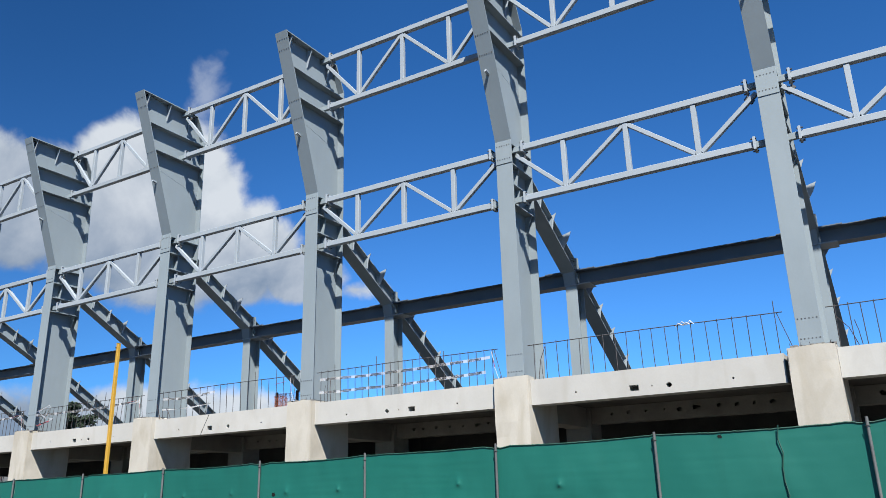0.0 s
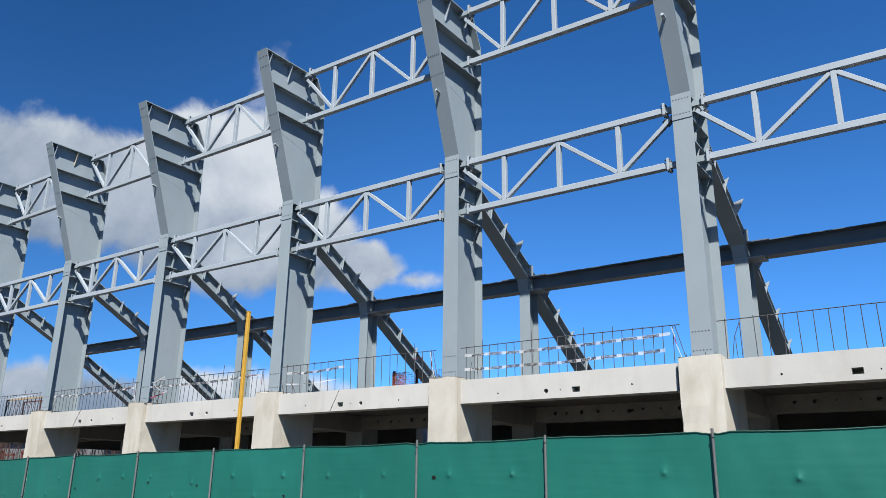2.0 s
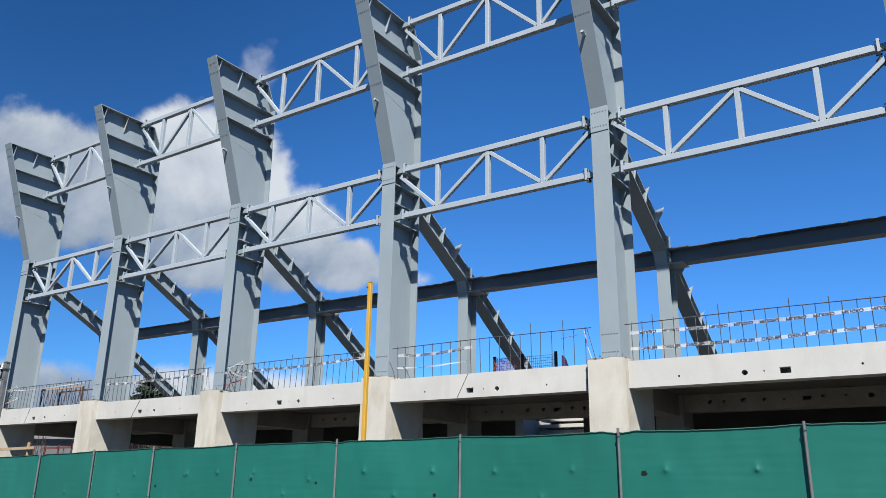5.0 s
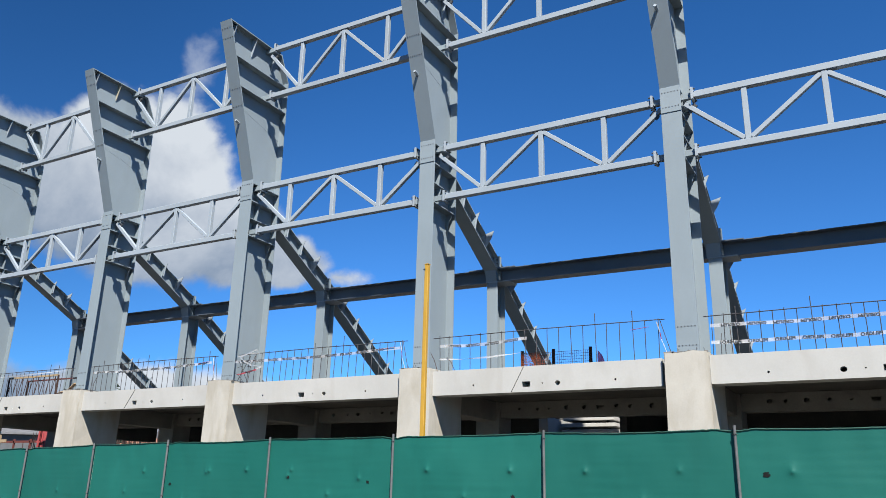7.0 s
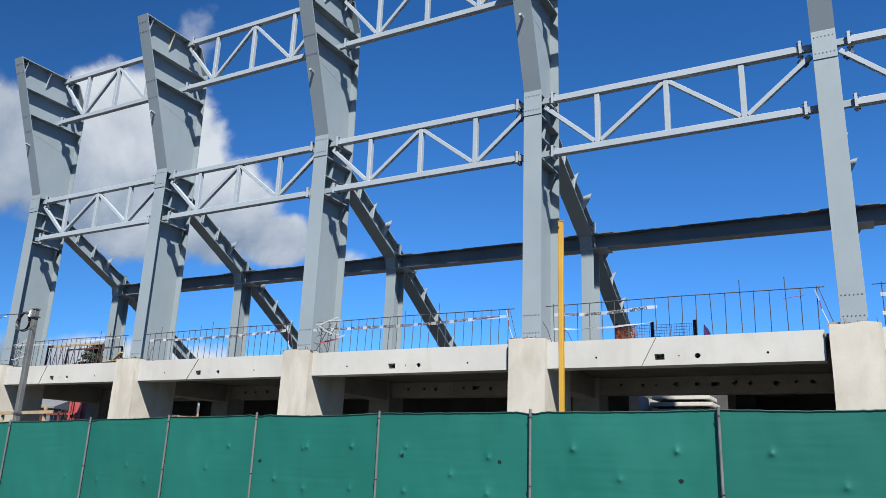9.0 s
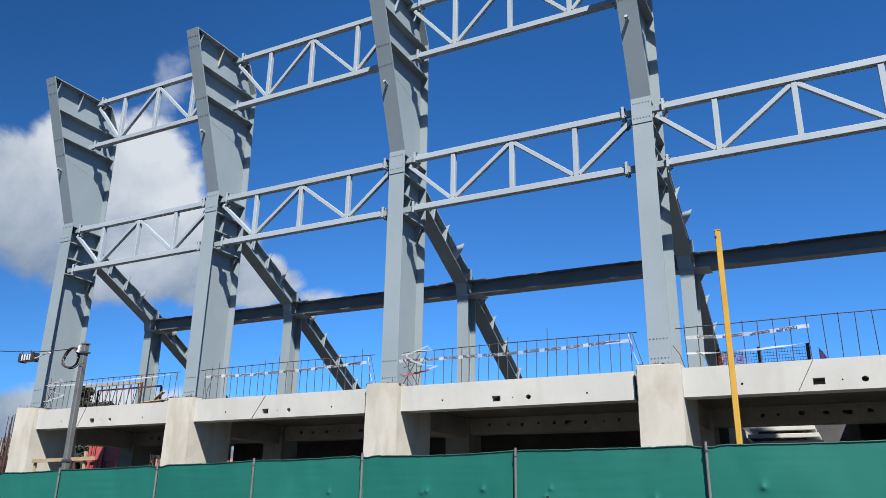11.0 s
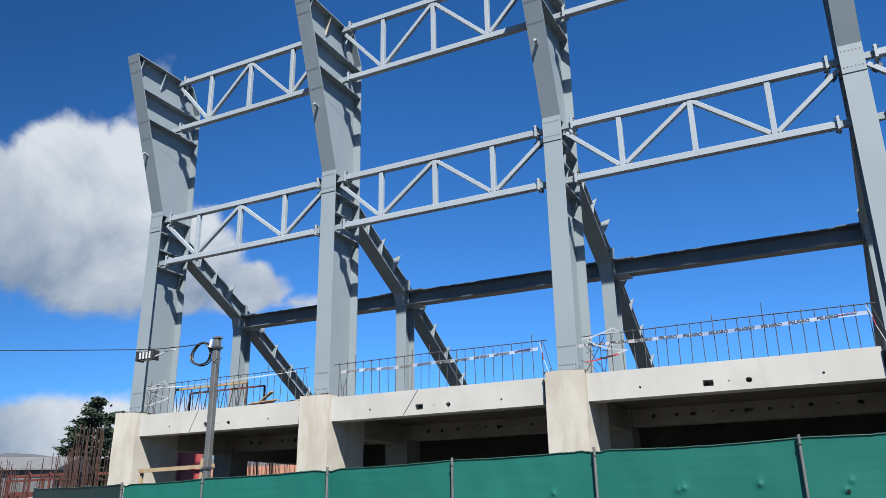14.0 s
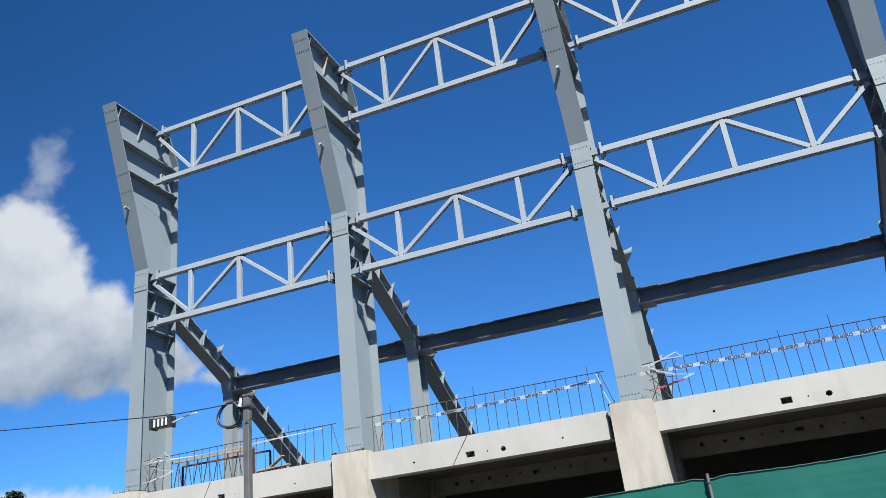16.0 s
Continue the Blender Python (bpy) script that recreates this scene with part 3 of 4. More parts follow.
def edge_beam(i):
    x = col_x(i)
    m = -1 if i == 4 else 1
    mid = x + BAY / 2
    px = lambda d: mid + m * (d - BAY / 2)
    holes = [(px(2.13), 3.13, 0.075, 0.045, 4), (px(2.69), 3.13, 0.045, 0.04, 10), (px(1.14), 3.15, 0.018, 0.018, 8), (px(3.66), 3.14, 0.018, 0.018, 8), (px(2.42), 3.135, 0.012, 0.012, 6)]
    bm = holed_slab(x + 0.327, x + BAY - (0.385 if i else 0.327), 3.0, 3.43, 12.016, 12.32, holes, 0.27)
    c = solo("edge_beam", bm, BEAM, "pale plastered concrete edge beam with square and round pockets", "beam", "edge beams", at=(mid, 12.1, 3.0))
    rng = random.Random(70 + i)
    if i in (0, 1, 3):
        d0, d1 = {0: (1.69, 1.90), 1: (1.82, 2.11), 3: (1.86, 2.09)}[i]
        part("crack", bar((px(d0), 12.0145, 3.005), (px(d1), 12.0145, 3.425), 0.006, 0.014, up=(0, 1, 0)), HOLLOW, c, "slanting dark joint across the face")
    return c


for i in range(COLS):
    pier(col_x(i), 40 + i)
for i in range(COLS - 1):
    edge_beam(i)
XL, XR = col_x(0) - 0.325, col_x(COLS - 1) + 0.325
# dark slab colour also deepens the shade on the undercroft ceiling
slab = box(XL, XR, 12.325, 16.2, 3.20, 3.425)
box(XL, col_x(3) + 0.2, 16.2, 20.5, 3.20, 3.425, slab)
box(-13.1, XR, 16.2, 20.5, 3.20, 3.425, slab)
solo("slab", slab, LOW_BOUNCE_SLAB, "concrete floor slab over the undercroft, coloured dark to cut bounced light", "slab", kind="structure")
for i in range(COLS):
    x = col_x(i)
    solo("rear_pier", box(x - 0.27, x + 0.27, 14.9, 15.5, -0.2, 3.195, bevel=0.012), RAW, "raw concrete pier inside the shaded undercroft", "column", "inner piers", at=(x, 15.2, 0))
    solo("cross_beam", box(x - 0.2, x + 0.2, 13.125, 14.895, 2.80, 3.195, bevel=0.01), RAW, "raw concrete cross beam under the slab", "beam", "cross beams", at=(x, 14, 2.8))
    if i < COLS - 1:
        hrng = random.Random(500 + i)
        holes = []
        for k in range(11):
            big = 0.07 if k == 5 else hrng.choice((0.022, 0.035, 0.045, 0.05))
            holes.append((x + 0.72 + 0.335 * k + hrng.uniform(-0.05, 0.05), 3.05 + hrng.uniform(-0.012, 0.012), big, 0.035 if k == 5 else big * hrng.uniform(0.75, 1.0), 4 if k == 5 else 8))
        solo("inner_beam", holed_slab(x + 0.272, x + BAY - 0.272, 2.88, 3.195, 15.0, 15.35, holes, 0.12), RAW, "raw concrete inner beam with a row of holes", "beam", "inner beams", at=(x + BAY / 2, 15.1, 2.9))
# walls added to close the view; their dark colour stands for shade
solo("wall_back", box(col_x(0) + 0.3, col_x(3) + 0.15, 18.6, 18.8, -0.2, 3.195), SHADE_WALL, "added dark wall standing for the deep shade behind the undercroft", "wall", kind="structure")
solo("wall_back_2", box(col_x(3) + 3.4, XR, 18.6, 18.8, -0.2, 3.195), SHADE_WALL, "added dark wall standing for the deep shade behind the undercroft", "wall", kind="structure")
# added partition hides the sunlit back wall of the open bay
solo("wall_partition", box(-13.1, -12.95, 16.3, 19.295, -0.2, 3.195), SHADE_WALL, "added dark partition standing for shade in the undercroft", "wall", kind="structure")
# unseen floor added to bounce warm sunlight onto piers and beams
solo("floor", box(XL - 1, XR, 10.1, 18.55, -0.1, 0.03), BOUNCE_FLOOR, "unseen pale floor added to bounce sunlight into the undercroft", "floor", kind="structure")
solo("wall_back_3", box(col_x(3) + 0.155, col_x(3) + 3.395, 19.3, 19.5, -0.2, 4.3), SHADE_WALL, "added dark wall standing for shade at the back of the roofless bay", "wall", kind="structure")
solo("wall_return", box(col_x(3) + 0.155, col_x(3) + 0.30, 18.6, 19.295, -0.2, 3.195), SHADE_WALL, "short return of the added dark shade wall", "wall", kind="structure")

# ---------- hoarding ----------
POSTS = [4.3, 1.9, -0.5, -2.94, -5.235, -7.55, -9.785, -12.22, -14.605, -16.985, -19.335, -21.31, -23.34, -25.73, -27.51]
FENCE_Y = 9.92


def hoard_top(x):
    return 2.152 + 0.0078 * (x + 14.6) if x > -19.3 else 2.115 + 0.0215 * (x + 19.3)


fence = thing("hoarding", (-12, FENCE_Y, 0), "green shade-cloth hoarding on grey pipe posts, dented and torn in places", "fence")


def cloth(xa, xb, pa, pb, za, zb, seed, tears=()):
    """A taut cloth between two posts: sagging top hem, ripples, creases and small dents. pa, pb: plan points."""
    rng = random.Random(seed)
    nx, nz = 140, 84
    dents = [((dx - pa[0]) / (pb[0] - pa[0]), dz, rng.uniform(0.02, 0.036), rng.uniform(0.028, 0.045)) for dx, dz in DENTS if min(pa[0], pb[0]) + 0.1 < dx < max(pa[0], pb[0]) - 0.1 and abs(pa[1] - pb[1]) < 0.1]
    length = math.hypot(pb[0] - pa[0], pb[1] - pa[1])
    nrm = Vector((pb[1] - pa[1], -(pb[0] - pa[0]), 0)).normalized()
    if nrm.y > 0:
        nrm = -nrm
    bm = bmesh.new()
    sag = rng.uniform(0.008, 0.03)
    rows = []
    for k in range(nz + 1):
        v = k / nz / 0.15 * 0.45 if k < 0.15 * nz else 0.45 + 0.55 * (k / nz - 0.15) / 0.85
        row = []
        for j in range(nx + 1):
            u = j / nx
            top = za + (zb - za) * u - sag * math.sin(math.pi * u) + 0.006 * noise.noise((u * 9, seed, 1)) + 0.006 * noise.noise((u * 41, seed, 2)) - 0.03 * max(0, 1 - abs(u - (0.02 if seed % 2 else 0.98)) * 14)
            z = 0.08 + (top - 0.08) * v
            d = 0.03 * noise.noise((u * length * 0.7, z * 0.9, seed)) + 0.006 * noise.noise((u * length * 3.1 + z * 1.3, z * 1.1, seed + 5))
            d += 0.0014 * noise.noise((u * length * 1.2, z * 14, seed + 9))
            d *= math.sin(math.pi * min(max(u, 0), 1)) ** 0.5 + 0.12
            for du, dv, amp, rad in dents:
                dz = z - dv
                q = math.hypot((u - du) * length, dz * (0.55 if dz > 0 else 1.3)) / rad
                if q < 4:
                    d += amp * math.exp(-q * 1.3)
            p = Vector((pa[0] + (pb[0] - pa[0]) * u, pa[1] + (pb[1] - pa[1]) * u, z)) + nrm * d
            row.append(bm.verts.new(p))
        rows.append(row)
    for a, b in zip(rows, rows[1:]):
        for j in range(nx):
            bm.faces.new((a[j], a[j + 1], b[j + 1], b[j]))
    hem = bmesh.new()
    rod([tuple(v.co + Vector((0, -0.004, -0.004))) for v in rows[-1]], 0.009, 5, hem)
    # ragged dark patches that follow the surface
    rips = []
    for tx, tz, tr in tears:
        if not pa[0] + 0.1 < tx < pb[0] - 0.1:
            continue
        j = round((tx - pa[0]) / (pb[0] - pa[0]) * nx)
        k = min(range(nz), key=lambda q: abs(rows[q][j].co.z - tz))
        rip = bmesh.new()
        hub = rows[k][j].co + nrm * 0.006
        ring = []
        for q in range(14):
            a = 2 * math.pi * q / 14
            rr = tr * rng.uniform(0.35, 0.75)
            ring.append(rip.verts.new(hub + Vector((rr * math.cos(a), 0, rr * 0.75 * math.sin(a)))))
        rip.faces.new(ring)
        rips.append(rip)
    return bm, hem, rips


TEARS = ((-19.21, 1.39, 0.055), (-16.57, 1.54, 0.05), (-15.06, 1.49, 0.05), (-12.69, 1.35, 0.05), (-9.48, 1.66, 0.07), (-2.14, 2.18, 0.05))
DENTS = ((-18.3, 1.62), (-17.46, 1.64), (-18.9, 1.13), (-18.32, 1.01), (-17.47, 1.04), (-23.86, 0.99), (-22.26, 1.23), (-21.77, 0.99), (-22.97, 0.97), (-19.91, 1.6), (-20.36, 1.25), (-16.53, 1.65),
         (-16.54, 1.05), (-14.03, 1.67), (-12.73, 1.67), (-13.43, 1.32), (-15.8, 1.3), (-15.23, 1.54), (-15.24, 1.07), (-11.67, 1.67), (-10.94, 1.33), (-10.47, 1.69), (-9.2, 1.69), (-8.12, 1.7), (-5.9, 1.72), (-4.3, 1.66), (-18.37, 1.6), (-16.6, 1.55))
for k, (xb, xa) in enumerate(zip(POSTS, POSTS[1:])):
    bm, hem, rips = cloth(xa, xb, (xa, FENCE_Y + 0.03), (xb, FENCE_Y + 0.03), hoard_top(xa), hoard_top(xb), 20 + k, TEARS)
    p = part("cloth_panel", bm, CLOTH, fence, smooth=True)
    for rip in rips:
        part("tear", rip, HOLLOW, p, "small ragged dark tear")
    part("hem", hem, HEM, p, "dark rolled top hem", True)
for x in POSTS:
    h = hoard_top(x)
    q = part("post", rod([(x, FENCE_Y - 0.018, 0), (x, FENCE_Y - 0.018, h + 0.03)], 0.018, 10), PIPE, fence, smooth=False)
    bm = bmesh.new()
    for z in (0.5, 1.2, h - 0.08):
        rod([(x - 0.03, FENCE_Y - 0.02, z), (x, FENCE_Y - 0.05, z + 0.01), (x + 0.03, FENCE_Y - 0.02, z)], 0.005, 5, bm)
    part("tie_wire", bm, REBAR_DARK, q)
seam = part("seam", rod([(-1.45 + 0.02 * math.sin(q * 2.3), FENCE_Y - 0.012, 0.5 + 0.16 * q) for q in range(12)], 0.008, 5), HEM, fence, "dark lapped seam in the cloth")
END = (POSTS[-1], FENCE_Y + 0.02)
TURN_TO = (POSTS[-1] - 7.4, FENCE_Y + 3.8)
side = thing("side_hoarding", (END[0], END[1], 0), "darker green shade-cloth hoarding turning away along the site corner", "fence")
SIDE = (1.95, 2.0, 2.08, 2.16)
for k in range(3):
    a = [END[j] + (TURN_TO[j] - END[j]) * k / 3 for j in (0, 1)]
    b = [END[j] + (TURN_TO[j] - END[j]) * (k + 1) / 3 for j in (0, 1)]
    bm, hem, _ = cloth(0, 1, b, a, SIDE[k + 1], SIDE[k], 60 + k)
    p = part("cloth_panel", bm, CLOTH_DARK, side, smooth=True)
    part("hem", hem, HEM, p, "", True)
    part("post", rod([(b[0], b[1] + 0.08, 0), (b[0], b[1] + 0.08, SIDE[k + 1] + 0.02)], 0.024, 10), PIPE, side)

# ---------- yellow pole ----------
pole = thing("yellow_pole", (-14.26, 10.16, 0), "tall yellow painted steel pole standing behind the hoarding", "pole")
part("shaft", bar((-14.26, 10.16, 0), (-14.26, 10.16, 4.82), 0.066, 0.066, up=(0, 1, 0), bevel=0.006), YELLOW, pole)
part("cap", box(-14.296, -14.224, 10.124, 10.196, 4.82, 4.835), YELLOW, pole)
for z in (4.74,):
    part("eyelet", rod([(-14.3, 10.12, z), (-14.275, 10.12, z)], 0.014, 8), BOLT, pole)

# ---------- service post with coiled cable ----------
PX, PY = -25.80, 10.06
post = thing("service_post", (PX, PY, 0), "grey square steel service post carrying a cable", "post")
part("shaft", bar((PX, PY, 0), (PX, PY, 4.27), 0.10, 0.10, up=(0, 1, 0), bevel=0.008), PIPE, post)
part("cap", box(PX - 0.06, PX + 0.065, PY - 0.06, PY + 0.06, 4.27, 4.30, bevel=0.004), PIPE, post)
part("insulator", rod([(PX - 0.09, PY - 0.07, 4.12), (PX - 0.075, PY - 0.07, 4.17), (PX - 0.07, PY - 0.07, 4.25)], 0.034, 10, taper=0.02), TAPE, post, "white ceramic insulator")
part("clamp", box(PX - 0.075, PX + 0.075, PY - 0.075, PY + 0.075, 4.10, 4.13), BOLT, post)
part("strap", box(PX - 0.062, PX + 0.062, PY - 0.062, PY + 0.062, 2.12, 2.16), BOLT, post)
part("wire_tail", rod([(PX, PY - 0.06, 3.86), (PX + 0.12, PY - 0.08, 3.90), (PX + 0.2, PY - 0.08, 3.89)], 0.006, 5), RUBBER, post)
coil = thing("cable_coil", (PX - 0.30, PY - 0.06, 4.03), "black coiled cable hanging beside the service post", "cable coil")
rng = random.Random(3)
for k in range(5):
    cx, cz, r0 = PX - 0.30 + rng.uniform(-0.015, 0.015), 4.03 + rng.uniform(-0.015, 0.015), 0.205 + rng.uniform(-0.018, 0.018)
    pts = [(cx + r0 * 1.05 * math.cos(a), PY - 0.06 + 0.012 * k - 0.02 * math.sin(a * 2), cz + r0 * 0.95 * math.sin(a)) for a in (2 * math.pi * q / 36 for q in range(37))]
    part("loop", rod(pts, 0.011, 6), RUBBER, coil, smooth=True)
wire = thing("overhead_cable", (PX, PY, 4.2), "thin black overhead cable leading away from the post", "cable")
pts = []
for k in range(41):
    f = k / 40
    pts.append((PX - 0.05 - 24 * f, PY - 0.06, 4.20 - 0.11 * math.sin(min(1, f * 14) * math.pi / 2) + 2.3 * f + 0.4 * f * f))
part("conductor", rod(pts, 0.0085, 6), RUBBER, wire, smooth=True)
BX = PX - 1.62
jb = thing("splice_box", (BX, PY, 4.13), "black ribbed cable splice box hanging on the overhead cable", "cable box")
for dx in (-0.13, 0.13):
    part("hanger", rod([(BX + dx, PY - 0.06, 4.15), (BX + dx, PY - 0.06, 4.27)], 0.008, 5), RUBBER, jb)
part("body", box(BX - 0.19, BX + 0.19, PY - 0.07, PY + 0.07, 4.06, 4.21, bevel=0.012), RUBBER, jb)
for k in range(4):
    xx = BX - 0.10 + 0.078 * k
    part("rib", box(xx - 0.017, xx + 0.017, PY - 0.078, PY + 0.078, 4.075, 4.195), TAPE, jb, "white rib")
for xx in (BX - 0.18, BX + 0.18):
    part("end_cap", box(xx - 0.022, xx + 0.022, PY - 0.085, PY + 0.085, 4.045, 4.225, bevel=0.008), RUBBER, jb)
part("lead", rod([(BX + 0.19, PY, 4.11), (BX + 0.3, PY - 0.02, 4.12), (BX + 0.5, PY - 0.02, 4.17), (BX + 0.72, PY - 0.06, 4.17)], 0.014, 6), TAPE, jb, "pale taped lead")

# ---------- mesh guard rails, danger tape ----------
MESH_Y = 12.14


def guard(i):
    x = col_x(i)
    rng = random.Random(300 + i)
    c = thing("mesh_guard", (x + BAY / 2, MESH_Y, 3.43), "welded rebar mesh guard standing on the edge beam", "railing", "mesh guards")
    a, b = x + 0.38, x + 4.36
    top = 4.06
    n = 24 if i not in (3, 5) else 20
    lean = rng.uniform(-0.02, 0.03)
    part("top_rail", rod([(a - 0.12, MESH_Y + lean, top - 0.01), ((a + b) / 2, MESH_Y + lean, top + 0.01), (b + 0.1, MESH_Y + lean, top)], 0.0075, 6), REBAR_DARK, c)
    for k in range(n):
        xx = a + (b - a) * k / (n - 1) + rng.uniform(-0.012, 0.012)
        tall = top + (rng.uniform(0.08, 0.2) if rng.random() < 0.1 else rng.uniform(0.0, 0.03))
        part("bar", rod([(xx + rng.uniform(-0.015, 0.015), MESH_Y, 3.42), (xx, MESH_Y + lean, tall)], 0.0066, 5), REBAR_DARK, c)
    # tangled starter wires at the left end, leaning stay at the other
    for _ in range(2):
        xx = x + 0.34 + rng.uniform(0, 0.4)
        zt = 3.43 + rng.uniform(0.2, 0.6)
        lean_x = rng.uniform(-0.28, 0.28)
        part("starter_wire", rod([(xx, MESH_Y - 0.03, 3.43), (xx + lean_x * 0.4, MESH_Y - 0.05, 3.43 + (zt - 3.43) * 0.6), (xx + lean_x, MESH_Y - 0.03, zt)], 0.0055, 5), REBAR if rng.random() < 0.6 else REBAR_DARK, c, "bent rusty wire")
    part("stay", rod([(b + 0.02, MESH_Y, top), (b + 0.2, MESH_Y - 0.05, 3.44)], 0.006, 5), REBAR_DARK, c)
    return c


letters = bpy.data.curves.new("lettering", "FONT")
letters.body = "PELIGRO"
letters.size, letters.align_x, letters.align_y = 0.082, "CENTER", "CENTER"
letters.offset = 0.0028
tmp = new("lettering", letters)
bpy.context.view_layer.update()
WORD = bpy.data.meshes.new_from_object(tmp.evaluated_get(bpy.context.evaluated_depsgraph_get()))
WIDE = 0.275 / (max(v.co.x for v in WORD.vertices) - min(v.co.x for v in WORD.vertices))
WORD.materials.clear()
WORD.materials.append(INK)
bpy.data.objects.remove(tmp)


def tape(i, xa, xb, z, flip="", twist=0.0, seed=0):
    """A strip of printed tape along a guard. flip: '' readable, 'u' upside down, 'm' seen from behind."""
    rng = random.Random(900 + 10 * i + seed)
    x0, x1 = col_x(i) + xa, col_x(i) + xb
    c = thing("danger_tape", (x0, MESH_Y - 0.02, z), "white plastic danger tape with black lettering tied along the mesh guard", "tape", "danger tapes")
    n = max(8, int((x1 - x0) / 0.08))
    bm = bmesh.new()

    def mid(f):
        return Vector((x0 + (x1 - x0) * f, MESH_Y - 0.02 - 0.006 * math.sin(f * 17 + seed), z - 0.035 * math.sin(math.pi * f) + 0.012 * noise.noise((f * 5, i, seed)) + 0.03 * f))

    rows = []
    for k in range(n + 1):
        f = k / n
        w = 0.027 if twist == 0 else 0.016 * (abs(math.cos(f * twist)) * 0.8 + 0.2)
        p = mid(f)
        tip = 0.004 * math.sin(f * 9 + seed)
        rows.append([bm.verts.new(p + Vector((0, dy + s * tip, s * w))) for dy, s in ((0, -1), (0, 1), (0.002, 1), (0.002, -1))])
    for a, b in zip(rows, rows[1:]):
        for k in range(4):
            bm.faces.new((a[k], a[(k + 1) % 4], b[(k + 1) % 4], b[k]))
    part("strip", bm, FILM, c)
    if twist < 4:
        s = 0.30
        while s < x1 - x0 - 0.2:
            f = s / (x1 - x0)
            p = mid(f)
            o = new("lettering", WORD)
            o.parent = c
            sx, sz = {"": (1, 1), "u": (-1, -1), "m": (-1, 1), "v": (1, -1)}[flip]
            q = (mid(f + 0.02) - mid(f - 0.02)).normalized()
            o.matrix_local = Matrix.Translation(p - Vector((x0, MESH_Y - 0.02, z)) + Vector((0, -0.0055, 0))) @ Matrix.Rotation(-math.atan2(q.z, q.x), 4, "Y") @ Matrix.Rotation(radians(90), 4, "X") @ Matrix.Diagonal((sx * WIDE, sz * 0.8, 1, 1))
            s += 0.37
    return c


for i in range(COLS - 1):
    guard(i)
tape(0, 0.35, 4.2, 3.99, twist=5)
tape(1, 0.4, 4.3, 3.90, "v")
tape(2, 0.2, 4.35, 3.90, "")
tape(3, 0.4, 2.1, 3.90, "v")
tape(3, 0.4, 2.0, 3.66, "m", 5, 1)
tape(4, 0.35, 4.3, 3.90, "v")
tape(4, 0.35, 4.2, 3.64, "m", 0, 1)
RED_TAPE = material("red_plastic_tape", (0.22, 0.025, 0.035), (0.30, 0.04, 0.05), 0.45, scale=8, bump=0.05)
for i in (1, 2, 3, 4):
    x = col_x(i) + 4.33
    t = thing("tape_tail", (x, MESH_Y, 4.0), "loose twisted end of white and red danger tape", "tape", "tape tails")
    part("strip", bar((x, MESH_Y - 0.02, 4.03), (x + 0.05, MESH_Y - 0.04, 3.86), 0.004, 0.014), TAPE, t)
    part("strip", bar((x + 0.05, MESH_Y - 0.04, 3.86), (x + 0.07, MESH_Y - 0.05, 3.74), 0.004, 0.013), RED_TAPE, t, "red length of the twist")
    part("strip", bar((x + 0.07, MESH_Y - 0.05, 3.74), (x + 0.17, MESH_Y - 0.06, 3.46), 0.004, 0.008), TAPE, t)
    if i != 4:
        part("strip", bar((x - 0.42, MESH_Y - 0.025, 3.925), (x - 0.12, MESH_Y - 0.03, 3.955), 0.004, 0.016, up=(0, 1, 0)), RED_TAPE, t, "red length of the twist")


def tape_tangle(i, seed):
    """Tape wound loosely round the first bars of a guard, with two crossed stays."""
    rng = random.Random(seed)
    x = col_x(i) + 0.27
    c = thing("tape_tangle", (x, MESH_Y, 3.5), "tangled white danger tape wound round a mesh guard end", "tape", "tape tangles")
    pts = [(0.0, 4.0), (0.3, 4.06), (0.62, 4.03), (0.52, 4.13), (0.08, 3.97), (0.2, 3.9), (0.45, 3.8), (0.72, 3.76), (0.55, 3.7), (0.2, 3.64), (0.02, 3.62)]
    for k, ((a, za), (b, zb)) in enumerate(zip(pts, pts[1:])):
        w = rng.choice((0.011, 0.018, 0.028))
        dy = -0.03 - 0.012 * (k % 3)
        part("strip", bar((x + a + rng.uniform(-0.02, 0.02), MESH_Y + dy, za), (x + b, MESH_Y + dy - 0.01, zb + rng.uniform(-0.015, 0.015)), 0.003, w, up=(0, 0, 1)), RED_TAPE if k in (8, 9) and seed % 2 else FILM, c)
    for a, b in (((0.0, 3.43), (0.36, 4.0)), ((0.34, 3.43), (0.03, 3.93))):
        part("stay", rod([(x + a[0], MESH_Y - 0.02, a[1]), (x + b[0], MESH_Y - 0.03, b[1])], 0.007, 5), REBAR_DARK, c)
    for k in range(7):
        a, z = rng.uniform(0.05, 0.6), rng.uniform(3.62, 4.0)
        part("print", bar((x + a, MESH_Y - 0.065, z), (x + a + rng.uniform(0.08, 0.16), MESH_Y - 0.065, z + rng.uniform(-0.03, 0.03)), 0.003, 0.011), INK, c, "black printing on the tape")
    return c


for i in (0, 2):
    tape_tangle(i, 60 + i // 2)

# ---------- loose site things on the slab ----------
net = thing("safety_net", (-14.4, 16.0, 3.43), "orange plastic safety net strung between rusty stakes", "net")
bm = bmesh.new()
nx0, nx1 = -15.2, -13.55
for k in range(34):
    xx = nx0 + (nx1 - nx0) * k / 33
    bar((xx, 16.0, 3.66), (xx, 16.0, 4.38), 0.005, 0.003, bm, up=(0, 1, 0))
for k in range(13):
    bar((nx0, 16.0, 3.66 + 0.06 * k), (nx1, 16.0, 3.66 + 0.06 * k), 0.006, 0.006, bm)
part("mesh", bm, ORANGE, net)
fold = bmesh.new()
